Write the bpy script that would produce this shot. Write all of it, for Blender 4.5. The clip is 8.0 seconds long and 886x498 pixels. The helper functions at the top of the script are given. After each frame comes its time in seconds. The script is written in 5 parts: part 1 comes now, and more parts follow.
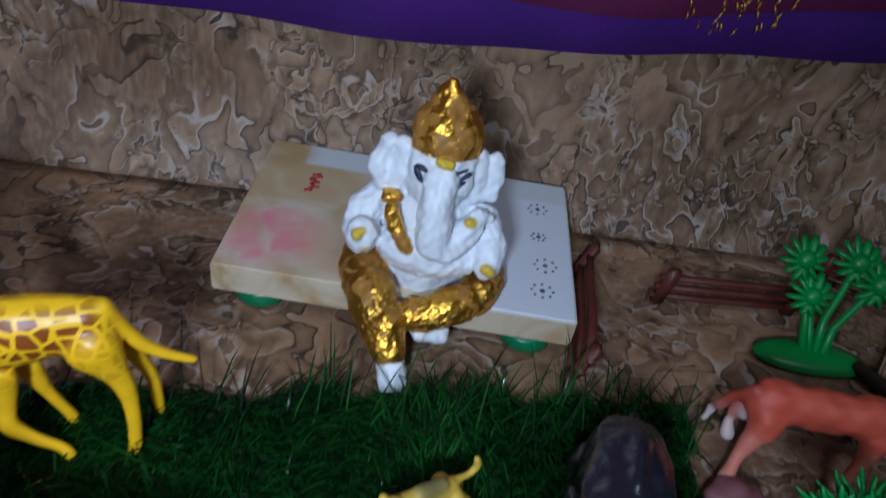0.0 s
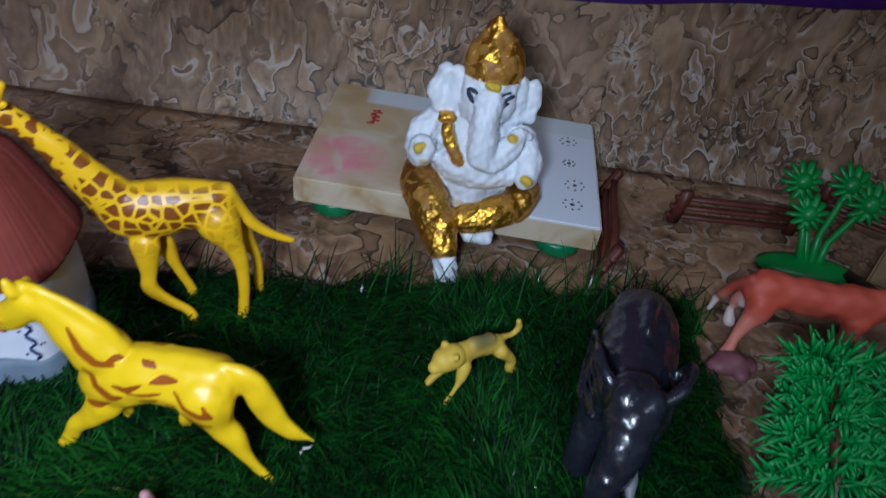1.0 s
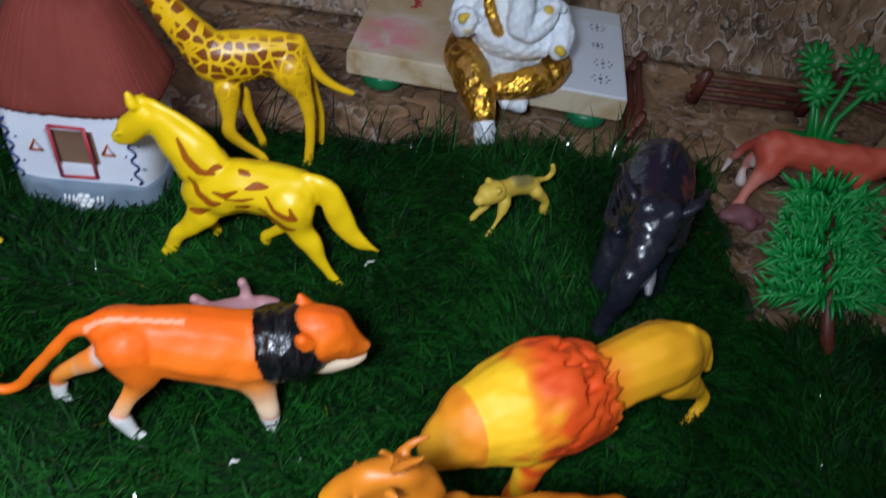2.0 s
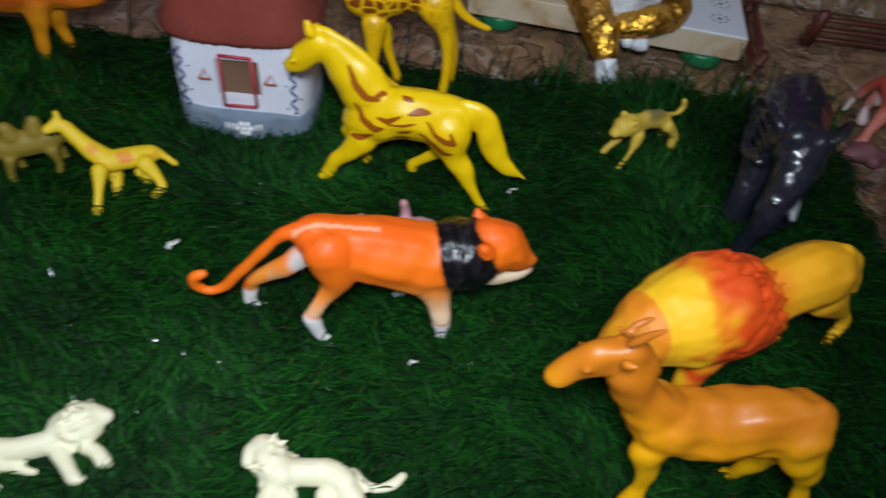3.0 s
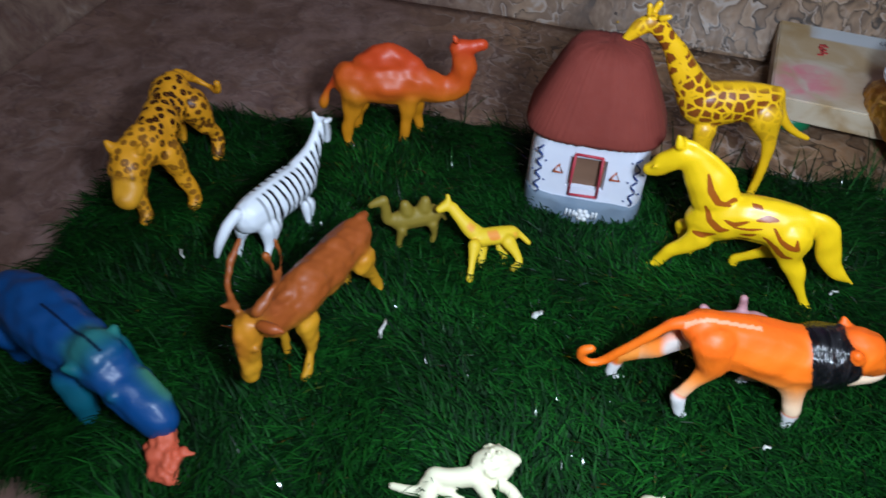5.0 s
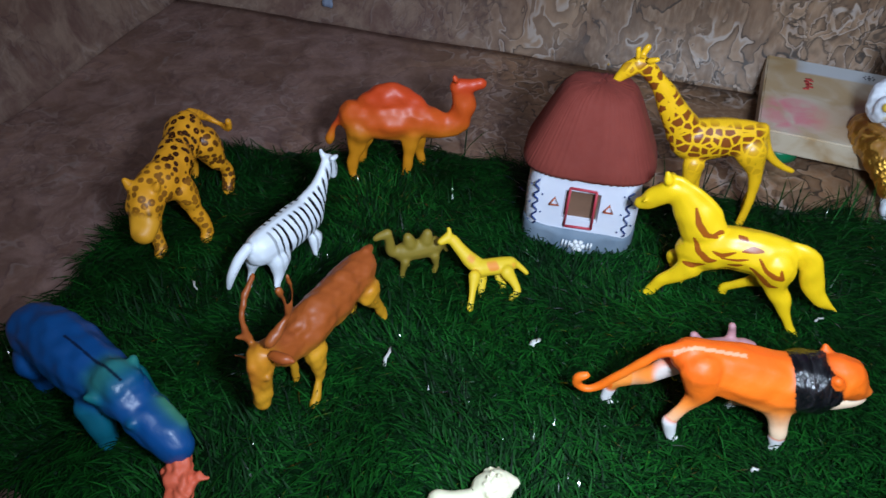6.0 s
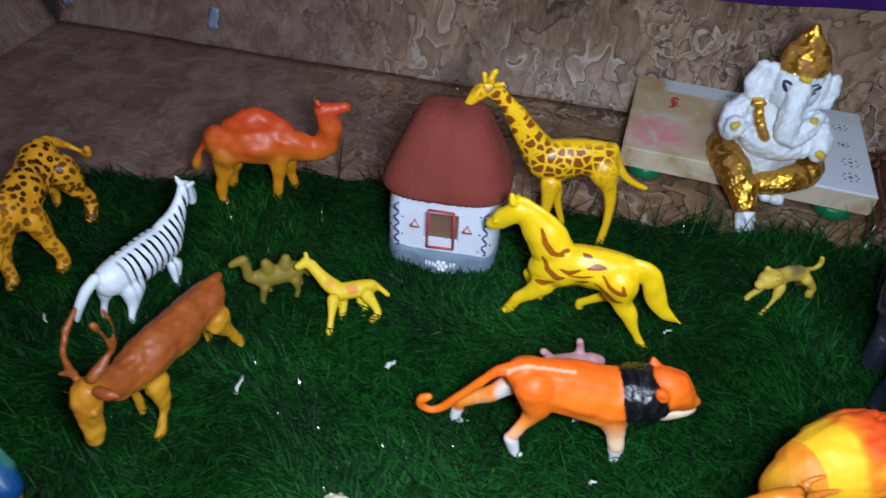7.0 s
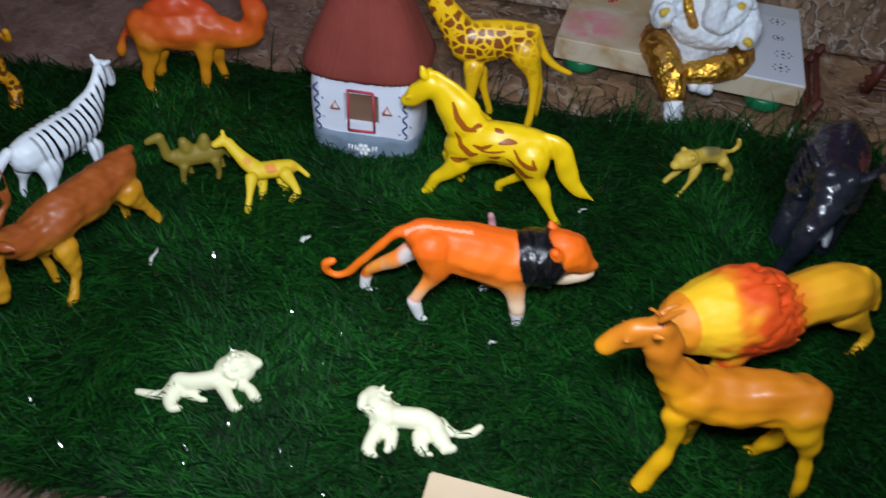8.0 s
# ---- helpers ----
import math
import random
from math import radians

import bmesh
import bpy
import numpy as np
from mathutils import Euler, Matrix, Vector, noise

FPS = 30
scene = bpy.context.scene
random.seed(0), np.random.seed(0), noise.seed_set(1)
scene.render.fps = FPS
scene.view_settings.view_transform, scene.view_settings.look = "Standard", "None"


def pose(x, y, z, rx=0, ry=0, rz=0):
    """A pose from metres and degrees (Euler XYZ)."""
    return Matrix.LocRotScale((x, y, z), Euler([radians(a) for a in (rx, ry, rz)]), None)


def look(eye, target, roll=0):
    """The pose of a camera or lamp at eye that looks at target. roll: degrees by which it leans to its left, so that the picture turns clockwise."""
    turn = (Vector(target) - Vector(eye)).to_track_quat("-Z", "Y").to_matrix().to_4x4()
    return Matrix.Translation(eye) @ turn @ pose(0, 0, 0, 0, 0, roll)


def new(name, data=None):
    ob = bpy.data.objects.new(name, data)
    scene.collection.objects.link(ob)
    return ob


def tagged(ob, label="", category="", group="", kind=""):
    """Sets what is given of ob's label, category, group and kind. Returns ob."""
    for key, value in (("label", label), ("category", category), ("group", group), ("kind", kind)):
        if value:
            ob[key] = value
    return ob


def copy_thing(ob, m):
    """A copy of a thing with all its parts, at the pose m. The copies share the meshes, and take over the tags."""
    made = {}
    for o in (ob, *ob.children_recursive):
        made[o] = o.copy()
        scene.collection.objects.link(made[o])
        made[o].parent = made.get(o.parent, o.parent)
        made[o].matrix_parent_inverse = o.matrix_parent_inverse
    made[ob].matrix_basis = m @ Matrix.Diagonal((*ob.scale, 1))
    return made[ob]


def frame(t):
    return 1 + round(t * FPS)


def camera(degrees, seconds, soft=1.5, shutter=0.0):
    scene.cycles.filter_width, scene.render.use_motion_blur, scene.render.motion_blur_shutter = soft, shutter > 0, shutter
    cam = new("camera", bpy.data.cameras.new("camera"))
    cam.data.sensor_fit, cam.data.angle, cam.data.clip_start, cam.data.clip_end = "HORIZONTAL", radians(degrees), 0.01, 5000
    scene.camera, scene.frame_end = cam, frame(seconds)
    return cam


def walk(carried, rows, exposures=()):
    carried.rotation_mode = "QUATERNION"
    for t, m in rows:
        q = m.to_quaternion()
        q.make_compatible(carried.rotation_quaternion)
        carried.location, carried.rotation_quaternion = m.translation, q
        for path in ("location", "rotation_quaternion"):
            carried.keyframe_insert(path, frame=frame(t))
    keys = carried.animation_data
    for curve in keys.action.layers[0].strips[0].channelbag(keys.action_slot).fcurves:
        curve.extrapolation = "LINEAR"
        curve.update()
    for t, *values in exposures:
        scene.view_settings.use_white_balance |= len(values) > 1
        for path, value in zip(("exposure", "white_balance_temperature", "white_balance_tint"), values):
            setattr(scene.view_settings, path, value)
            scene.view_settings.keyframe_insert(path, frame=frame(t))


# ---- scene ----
cam = camera(64.1, 8.0, shutter=0.5)
PATH = [
    (0, (0.066, 0.08, 0.258), (0.214, 1.632, -0.995), 10.5),
    (0.5, (0.064, 0.044, 0.261), (0.169, 1.564, -1.035), 9.5),
    (1, (0.056, 0.006, 0.267), (0.134, 1.528, -1.028), 9.2),
    (1.5, (0.054, -0.032, 0.264), (0.112, 1.457, -1.07), 9.0),
    (1.7, (0.052, -0.047, 0.261), (0.106, 1.42, -1.098), 9.1),
    (2.8, (0.012, -0.088, 0.251), (0.036, 1.252, -1.233), 8.7),
    (3, (-0.002, -0.094, 0.252), (-0.038, 1.245, -1.233), 7.5),
    (3.5, (-0.029, -0.103, 0.258), (-0.163, 1.246, -1.212), 6.9),
    (4, (-0.06, -0.108, 0.267), (-0.302, 1.256, -1.175), 5.1),
    (4.5, (-0.086, -0.12, 0.281), (-0.421, 1.234, -1.152), 2.8),
    (5, (-0.103, -0.138, 0.294), (-0.53, 1.209, -1.121), 1.2),
    (5.2, (-0.107, -0.143, 0.299), (-0.557, 1.213, -1.101), 0.9),
    (6.3, (-0.09, -0.147, 0.317), (-0.528, 1.249, -1.046), 0.4),
    (6.5, (-0.08, -0.144, 0.321), (-0.488, 1.267, -1.036), 1.0),
    (7, (-0.051, -0.131, 0.318), (-0.361, 1.321, -1.022), 3.1),
    (7.5, (-0.028, -0.141, 0.302), (-0.322, 1.238, -1.117), 3.1),
    (8, (0.0, -0.15, 0.296), (-0.258, 1.202, -1.155), 3.9),
]
walk(cam, [(t, look(eye, target, roll)) for t, eye, target, roll in PATH],
     exposures=[(0.0, -0.1, 5700, 10), (0.5, -0.18, 5700, 10), (1.5, -0.17, 6000, 10), (3.0, -0.36, 6700, 10), (3.5, -0.36, 6700, 10), (4.0, -0.28, 6500, 10), (5.0, 0.06, 6050, 9),
                (6.5, 0.12, 5950, 9), (7.0, 0.05, 6050, 9), (7.5, -0.1, 6250, 10), (8.0, -0.2, 6400, 10)])

# ---- light: a small torch held by the visitor, a tube lamp high in the room ----
world = bpy.data.worlds.new("room_dark")
world.use_nodes = True
world.node_tree.nodes["Background"].inputs[0].default_value = (0.55, 0.6, 0.75, 1)
world.node_tree.nodes["Background"].inputs[1].default_value = 0.02
scene.world = world

torch = bpy.data.lights.new("torch", "SPOT")
torch.spot_size, torch.spot_blend = radians(130), 1.0
torch.energy, torch.shadow_soft_size, torch.color = 8.1, 0.028, (0.86, 0.98, 1.13)
new("torch", torch).matrix_world = look((-0.008, -0.118, 0.322), (-0.095, 0.24, 0.03))

tube = bpy.data.lights.new("tube_lamp", "AREA")
tube.shape, tube.size, tube.size_y, tube.energy, tube.color = "RECTANGLE", 1.2, 0.05, 10.0, (0.85, 0.93, 1.0)
new("tube_lamp", tube).matrix_world = look((0.5, -0.9, 2.3), (0, 0.1, 0))


# ---- materials ----
class Nodes:
    """A short way to write node trees."""

    def __init__(self, name):
        self.material = bpy.data.materials.new(name)
        self.material.use_nodes = True
        self.tree = self.material.node_tree
        self.shader = self.tree.nodes["Principled BSDF"]

    def put(self, socket, value):
        if isinstance(value, bpy.types.NodeSocket):
            self.tree.links.new(value, socket)
        elif isinstance(value, tuple) and len(value) == 3 and socket.type == "RGBA":
            socket.default_value = (*value, 1)
        else:
            socket.default_value = value

    def node(self, kind, out=0, feature="", operation="", bands="", **inputs):
        n = self.tree.nodes.new("ShaderNode" + kind)
        if feature:
            n.feature = feature
        if operation:
            n.operation = operation
        if bands:
            n.bands_direction = bands
        for key, value in inputs.items():
            self.put(n.inputs[key.replace("_", " ")], value)
        return n.outputs[out]

    def coords(self, scale=(1, 1, 1), which="Object", shift=(0, 0, 0)):
        c = self.tree.nodes.new("ShaderNodeTexCoord").outputs[which]
        return self.node("Mapping", Vector=c, Scale=scale, Location=shift)

    def noise(self, vector, scale, detail=3.0, distortion=0.0, rough=0.5, out=0):
        return self.node("TexNoise", out, Vector=vector, Scale=scale, Detail=detail, Distortion=distortion, Roughness=rough)

    def math(self, op, a, b=0.0, c=0.0):
        n = self.tree.nodes.new("ShaderNodeMath")
        n.operation = op
        for i, v in enumerate((a, b, c)):
            self.put(n.inputs[i], v)
        return n.outputs[0]

    def step(self, value, low, high):
        n = self.tree.nodes.new("ShaderNodeMapRange")
        n.interpolation_type = "SMOOTHSTEP"
        for i, v in enumerate((value, low, high, 0.0, 1.0)):
            self.put(n.inputs[i], v)
        return n.outputs[0]

    def mix(self, factor, a, b):
        n = self.tree.nodes.new("ShaderNodeMix")
        n.data_type = "RGBA"
        self.put(n.inputs[0], factor)
        self.put(n.inputs[6], a)
        self.put(n.inputs[7], b)
        return n.outputs[2]

    def bump(self, height, strength=0.3, distance=0.001):
        self.put(self.shader.inputs["Normal"], self.node("Bump", Height=height, Strength=strength, Distance=distance))

    def set(self, **inputs):
        for key, value in inputs.items():
            self.put(self.shader.inputs[key.replace("_", " ")], value)
        return self.material


def printed_sheet(name, axes, warm, tint):
    """The wrinkled stone-print sheet: brown clouds, with pale and dark flakes that follow the contours of a warped noise."""
    n = Nodes(name)
    v = n.coords(axes)

    def warped(scale, amount):
        warp = n.noise(v, scale, 2.0, out=1)
        w = n.node("VectorMath", operation="MULTIPLY_ADD")
        n.put(w.node.inputs[0], warp), n.put(w.node.inputs[1], (amount, amount, amount)), n.put(w.node.inputs[2], v)
        return w

    field = n.noise(warped(30.0, 0.034), 25.0, 2.5, 0.5, 0.5)
    ring = n.math("FRACT", n.math("MULTIPLY", field, 6.0))
    second = n.math("FRACT", n.math("MULTIPLY", n.noise(warped(55.0, 0.02), 48.0, 2.0, 0.6), 5.0))
    patch = n.step(n.noise(v, 22.0, 2.0), 0.48, 0.60)
    other = n.step(n.noise(n.coords(axes, shift=(3.1, 1.7, 0.4)), 13.0, 2.0), 0.45, 0.58)
    cloud = n.noise(v, 7.0, 5.0, 1.0)
    fine = n.noise(v, 210.0, 4.0)
    grain = n.noise(n.coords((axes[0] * 4.0, axes[1] * 4.0, axes[2])), 60.0, 4.0)
    base = n.mix(n.step(cloud, 0.32, 0.68), (0.16, 0.088, 0.048), warm)
    base = n.mix(n.math("MULTIPLY", n.step(grain, 0.35, 0.75), 0.6), base, (0.36, 0.25, 0.165))
    shade = n.mix(n.math("MULTIPLY", n.step(ring, 0.2, 1.0), 0.55), base, (0.085, 0.045, 0.024))
    shade = n.mix(n.math("MULTIPLY", n.math("MULTIPLY", n.step(second, 0.3, 1.0), other), 0.5), shade, (0.07, 0.04, 0.022))
    pale = n.math("MULTIPLY", n.math("SUBTRACT", n.step(ring, 0.0, 0.05), n.step(ring, 0.09, 0.26)), patch)
    pale2 = n.math("MULTIPLY", n.math("SUBTRACT", n.step(second, 0.0, 0.06), n.step(second, 0.10, 0.22)), other)
    dark = n.math("MULTIPLY", n.math("SUBTRACT", n.step(ring, 0.86, 0.94), n.step(ring, 0.975, 1.0)), n.step(n.noise(v, 18.0, 2.0), 0.42, 0.55))
    dark2 = n.math("MULTIPLY", n.math("SUBTRACT", n.step(second, 0.82, 0.93), n.step(second, 0.97, 1.0)), other)
    colour = n.mix(n.math("MULTIPLY", n.math("MAXIMUM", pale, n.math("MULTIPLY", pale2, 0.6)), 0.58), shade, (0.52, 0.46, 0.42))
    colour = n.mix(n.math("MULTIPLY", n.math("MAXIMUM", dark, n.math("MULTIPLY", dark2, 0.7)), 0.8), colour, (0.022, 0.016, 0.012))
    # a plainer, pinkish run of the print towards the far left end of the room
    x = n.node("SeparateXYZ", 0, Vector=n.coords())
    smooth_run = n.math("SUBTRACT", 1.0, n.step(n.math("ADD", x, n.math("MULTIPLY", cloud, 0.2)), -0.26, 0.0))
    blotch = n.mix(n.step(n.noise(v, 30.0, 6.0, 0.5, 0.68), 0.35, 0.7), (0.13, 0.07, 0.062), tint)
    colour = n.mix(n.math("MULTIPLY", smooth_run, 0.78), colour, blotch)
    relief = n.math("ADD", n.math("MULTIPLY", ring, 0.5), n.math("MULTIPLY", fine, 0.35))
    n.bump(relief, 0.4, 0.0012)
    return n.set(Base_Color=colour, Roughness=n.math("MULTIPLY_ADD", fine, 0.3, 0.36), Specular_IOR_Level=0.42)


def paint(name, rough=0.36, kind="", bump=0.12, grain=220.0, gloss=0.45):
    """Moulded and painted toy plastic: the paint is a colour layer on the mesh, whose alpha says where the pattern lies."""
    n = Nodes(name)
    layer = n.tree.nodes.new("ShaderNodeAttribute")
    layer.attribute_name = "paint"
    colour, mask = layer.outputs["Color"], layer.outputs["Alpha"]
    v = n.coords()
    fine = n.noise(v, grain, 3.0)
    blot = n.noise(v, 45.0, 3.0)
    metal = 0.0
    if kind == "giraffe":
        gap = n.node("TexVoronoi", 0, "DISTANCE_TO_EDGE", Vector=v, Scale=165.0, Randomness=0.85)
        size = n.node("TexVoronoi", 0, Vector=v, Scale=165.0, Randomness=0.85)
        f = n.math("MULTIPLY", n.step(n.math("SUBTRACT", gap, n.math("MULTIPLY", size, 0.05)), 0.07, 0.11), mask)
        colour = n.mix(f, colour, n.mix(blot, (0.18, 0.045, 0.006), (0.27, 0.075, 0.008)))
    elif kind == "leopard":
        d = n.node("TexVoronoi", 0, Vector=n.coords((1, 1, 1.15)), Scale=195.0, Randomness=0.7)
        ring = n.math("SUBTRACT", n.step(d, 0.06, 0.16), n.step(d, 0.42, 0.48))
        colour = n.mix(n.math("MULTIPLY", n.step(n.math("SUBTRACT", 0.46, d), 0.0, 0.06), n.math("MULTIPLY", mask, 0.75)), colour, (0.30, 0.085, 0.008))
        colour = n.mix(n.math("MULTIPLY", n.math("MULTIPLY", ring, n.step(n.noise(v, 230.0, 1.0), 0.22, 0.34)), mask), colour, (0.045, 0.012, 0.003))
    elif kind == "zebra":
        wave = n.node("TexWave", 1, bands="X", Vector=n.coords((1, 0.35, 0.45)), Scale=70.0, Distortion=3.0, Detail=2.0, Detail_Scale=1.4)
        colour = n.mix(n.math("MULTIPLY", n.step(wave, 0.68, 0.76), mask), colour, (0.006, 0.006, 0.008))
    elif kind == "flames":
        f = n.step(n.math("ADD", mask, n.math("MULTIPLY", n.math("SUBTRACT", n.noise(v, 160.0, 2.0), 0.5), 0.12)), 0.47, 0.54)
        colour = n.mix(f, colour, n.mix(blot, (0.26, 0.055, 0.004), (0.40, 0.11, 0.006)))
    elif kind == "foil":
        leaf = n.step(n.noise(v, 85.0, 4.0, 0.6), 0.43, 0.49)
        metal = n.math("MULTIPLY", n.step(mask, 0.4, 0.6), leaf)
        colour = n.mix(n.math("MULTIPLY", n.step(mask, 0.4, 0.6), n.math("SUBTRACT", 1.0, leaf)), colour, (0.33, 0.15, 0.025))
        crush = n.node("TexVoronoi", 0, Vector=v, Scale=460.0)
        fine = n.math("ADD", n.math("MULTIPLY", fine, 0.6), n.math("MULTIPLY", crush, n.math("MULTIPLY_ADD", metal, 0.9, 0.1)))
        rough = n.math("MULTIPLY_ADD", metal, -0.10, rough)
    colour = n.mix(n.math("MULTIPLY", n.step(blot, 0.35, 0.75), 0.09), colour, n.mix(0.5, colour, (0.05, 0.03, 0.02)))
    n.bump(fine, bump, 0.0008)
    light = n.step(n.node("RGBToBW", Color=colour), 0.01, 0.06)
    grade = n.math("MULTIPLY", n.math("MULTIPLY_ADD", fine, 0.16, rough), n.math("MULTIPLY_ADD", light, 0.5, 0.5)) if kind != "foil" else rough
    return n.set(Base_Color=colour, Roughness=grade, Metallic=metal, Specular_IOR_Level=gloss)


def plain(name, colour, second, rough=0.5, scale=60.0, bump=0.15, metal=0.0, grain=300.0, distance=0.0006):
    n = Nodes(name)
    v = n.coords()
    fine = n.noise(v, grain, 3.0)
    mottle = n.step(n.noise(v, scale, 4.0), 0.3, 0.7)
    rand = n.node("ObjectInfo", 5)
    n.bump(fine, bump, distance)
    tone = n.mix(n.math("MULTIPLY_ADD", rand, 0.25, n.math("MULTIPLY", mottle, 0.7)), colour, second)
    return n.set(Base_Color=tone, Roughness=n.math("MULTIPLY_ADD", fine, 0.15, rough), Metallic=metal)


def grass_material():
    n = Nodes("grass_blade")
    r = n.node("NewGeometry", 8)
    patch = n.noise(n.coords(), 16.0, 3.0)
    tone = n.mix(n.math("POWER", r, 1.6), (0.0008, 0.008, 0.0015), (0.006, 0.052, 0.006))
    tone = n.mix(n.step(patch, 0.35, 0.7), tone, n.mix(n.math("POWER", r, 1.6), (0.0012, 0.014, 0.003), (0.012, 0.100, 0.010)))
    shiny = n.step(n.math("FRACT", n.math("MULTIPLY", r, 37.0)), 0.94, 0.945)
    return n.set(Base_Color=tone, Roughness=n.math("MULTIPLY_ADD", shiny, -0.48, 0.6), Specular_IOR_Level=n.math("MULTIPLY_ADD", shiny, 0.9, 0.10))


def tape_material():
    # glossy black plastic tape, wound in creases round the neck
    n = Nodes("black_tape")
    v = n.coords((1.0, 0.35, 0.35))
    crease = n.noise(v, 260.0, 3.0, 1.2)
    n.bump(crease, 0.9, 0.0022)
    return n.set(Base_Color=n.mix(n.step(crease, 0.4, 0.7), (0.004, 0.004, 0.005), (0.016, 0.015, 0.017)), Roughness=0.22, Specular_IOR_Level=0.5)


def board_material():
    """White laminate aged yellow, with pink and red powder stains and a varnished edge."""
    n = Nodes("aged_board")
    v = n.coords()
    x, y, z = (n.node("SeparateXYZ", i, Vector=v) for i in range(3))
    cloud = n.noise(v, 28.0, 4.0, 0.6)
    fine = n.noise(v, 240.0, 3.0)
    right = n.step(n.math("ADD", x, n.math("MULTIPLY", cloud, 0.012)), 0.024, 0.032)
    old = n.mix(n.step(cloud, 0.35, 0.65), (0.62, 0.55, 0.43), (0.50, 0.36, 0.20))
    tone = n.mix(right, old, (0.68, 0.72, 0.80))
    strip = n.math("MULTIPLY", n.step(y, 0.036, 0.040), n.step(x, -0.068, -0.064))
    tone = n.mix(strip, tone, (0.6, 0.64, 0.68))

    def spot(cx, cy, r):
        d = n.math("SQRT", n.math("ADD", n.math("POWER", n.math("SUBTRACT", x, cx), 2.0), n.math("POWER", n.math("SUBTRACT", y, cy), 2.0)))
        return n.math("SUBTRACT", 1.0, n.step(n.math("ADD", d, n.math("MULTIPLY", cloud, 0.016)), r * 0.5 + 0.006, r + 0.010))

    tone = n.mix(n.math("MULTIPLY", spot(-0.068, -0.030, 0.030), n.step(n.noise(v, 70.0, 5.0, 0.8), 0.2, 0.75)), tone, (0.72, 0.24, 0.28))
    tone = n.mix(n.math("MULTIPLY", spot(-0.030, -0.028, 0.03), 0.35), tone, (0.55, 0.30, 0.12))
    tone = n.mix(n.math("MULTIPLY", spot(-0.079, 0.046, 0.022), 0.6), tone, (0.38, 0.24, 0.09))
    side = n.step(z, -0.002, -0.0005)
    edge = n.mix(n.step(cloud, 0.45, 0.7), (0.56, 0.47, 0.34), (0.34, 0.2, 0.07))
    n.bump(fine, 0.12, 0.0005)
    return n.set(Base_Color=n.mix(side, edge, tone), Roughness=n.math("MULTIPLY_ADD", fine, 0.2, 0.32))


SHEET_FLOOR = printed_sheet("stone_print_floor", (1.0, 1.0, 1.0), (0.36, 0.20, 0.105), (0.27, 0.165, 0.15))
SHEET_WALL = printed_sheet("stone_print_wall", (1.3, 1.3, 0.95), (0.34, 0.215, 0.13), (0.29, 0.20, 0.155))
PLASTIC = paint("toy_plastic")
PLASTIC_DULL = paint("soft_plastic", 0.5, "", 0.08)
PLASTIC_SATIN = paint("satin_plastic", 0.46, "", 0.3, 260.0)
PLASTIC_GIRAFFE = paint("giraffe_plastic", 0.3, "giraffe")
PLASTIC_LEOPARD = paint("leopard_plastic", 0.4, "leopard")
PLASTIC_ZEBRA = paint("zebra_plastic", 0.38, "zebra")
PLASTIC_FLAMES = paint("flame_horse_plastic", 0.3, "flames")
PLASTIC_DARK = paint("dark_glossy_plastic", 0.46, "", 0.7, 170.0, 1.0)
CLAY_FOIL = paint("clay_and_foil", 0.52, "foil", 0.55, 110.0)
BLACK_TAPE = tape_material()
GRASS = grass_material()
MAT_BACK = plain("mat_backing", (0.006, 0.022, 0.008), (0.012, 0.035, 0.012), 0.8)
BOARD = board_material()
GREEN_CAP = plain("green_cap", (0.005, 0.13, 0.05), (0.008, 0.19, 0.07), 0.28)
PALM = plain("palm_plastic", (0.006, 0.19, 0.03), (0.010, 0.27, 0.05), 0.32)
PINE = plain("pine_plastic", (0.006, 0.20, 0.034), (0.012, 0.30, 0.055), 0.36)
BROWN = plain("brown_plastic", (0.080, 0.017, 0.011), (0.12, 0.027, 0.017), 0.42)
DARK_BROWN = plain("dark_wood_plastic", (0.025, 0.012, 0.008), (0.045, 0.022, 0.012), 0.5)
TAN = plain("tan_wood", (0.26, 0.17, 0.09), (0.36, 0.25, 0.14), 0.6)
ROOF = plain("red_clay_roof", (0.15, 0.020, 0.012), (0.20, 0.032, 0.020), 0.8, 40.0, 0.4)
WHITEWASH = plain("whitewashed_clay", (0.66, 0.68, 0.78), (0.76, 0.77, 0.84), 0.6, 30.0, 0.25)
GREY_BAND = plain("grey_painted_clay", (0.13, 0.18, 0.24), (0.20, 0.25, 0.31), 0.7)
RED_LINE = plain("red_paint", (0.40, 0.03, 0.05), (0.48, 0.05, 0.07), 0.5)
ORANGE_LINE = plain("orange_paint", (0.55, 0.11, 0.04), (0.6, 0.16, 0.06), 0.5)
BLUE_LINE = plain("blue_paint", (0.02, 0.04, 0.16), (0.03, 0.06, 0.22), 0.5)
WHITE_LINE = plain("white_paint", (0.7, 0.72, 0.75), (0.8, 0.8, 0.8), 0.5)
HOLLOW = plain("bare_clay", (0.14, 0.07, 0.04), (0.18, 0.095, 0.055), 0.8)
INK = plain("grey_ink", (0.06, 0.065, 0.085), (0.10, 0.105, 0.13), 0.5)
POWDER = plain("red_powder", (0.45, 0.03, 0.03), (0.55, 0.07, 0.06), 0.8)
CARD = plain("cardboard", (0.50, 0.36, 0.22), (0.58, 0.43, 0.28), 0.75)
PURPLE = plain("purple_cloth", (0.050, 0.010, 0.17), (0.085, 0.014, 0.24), 0.55, 14.0, 0.5, 0.0, 900.0)
MAGENTA = plain("magenta_cloth", (0.14, 0.012, 0.085), (0.19, 0.02, 0.11), 0.55, 14.0, 0.5, 0.0, 900.0)
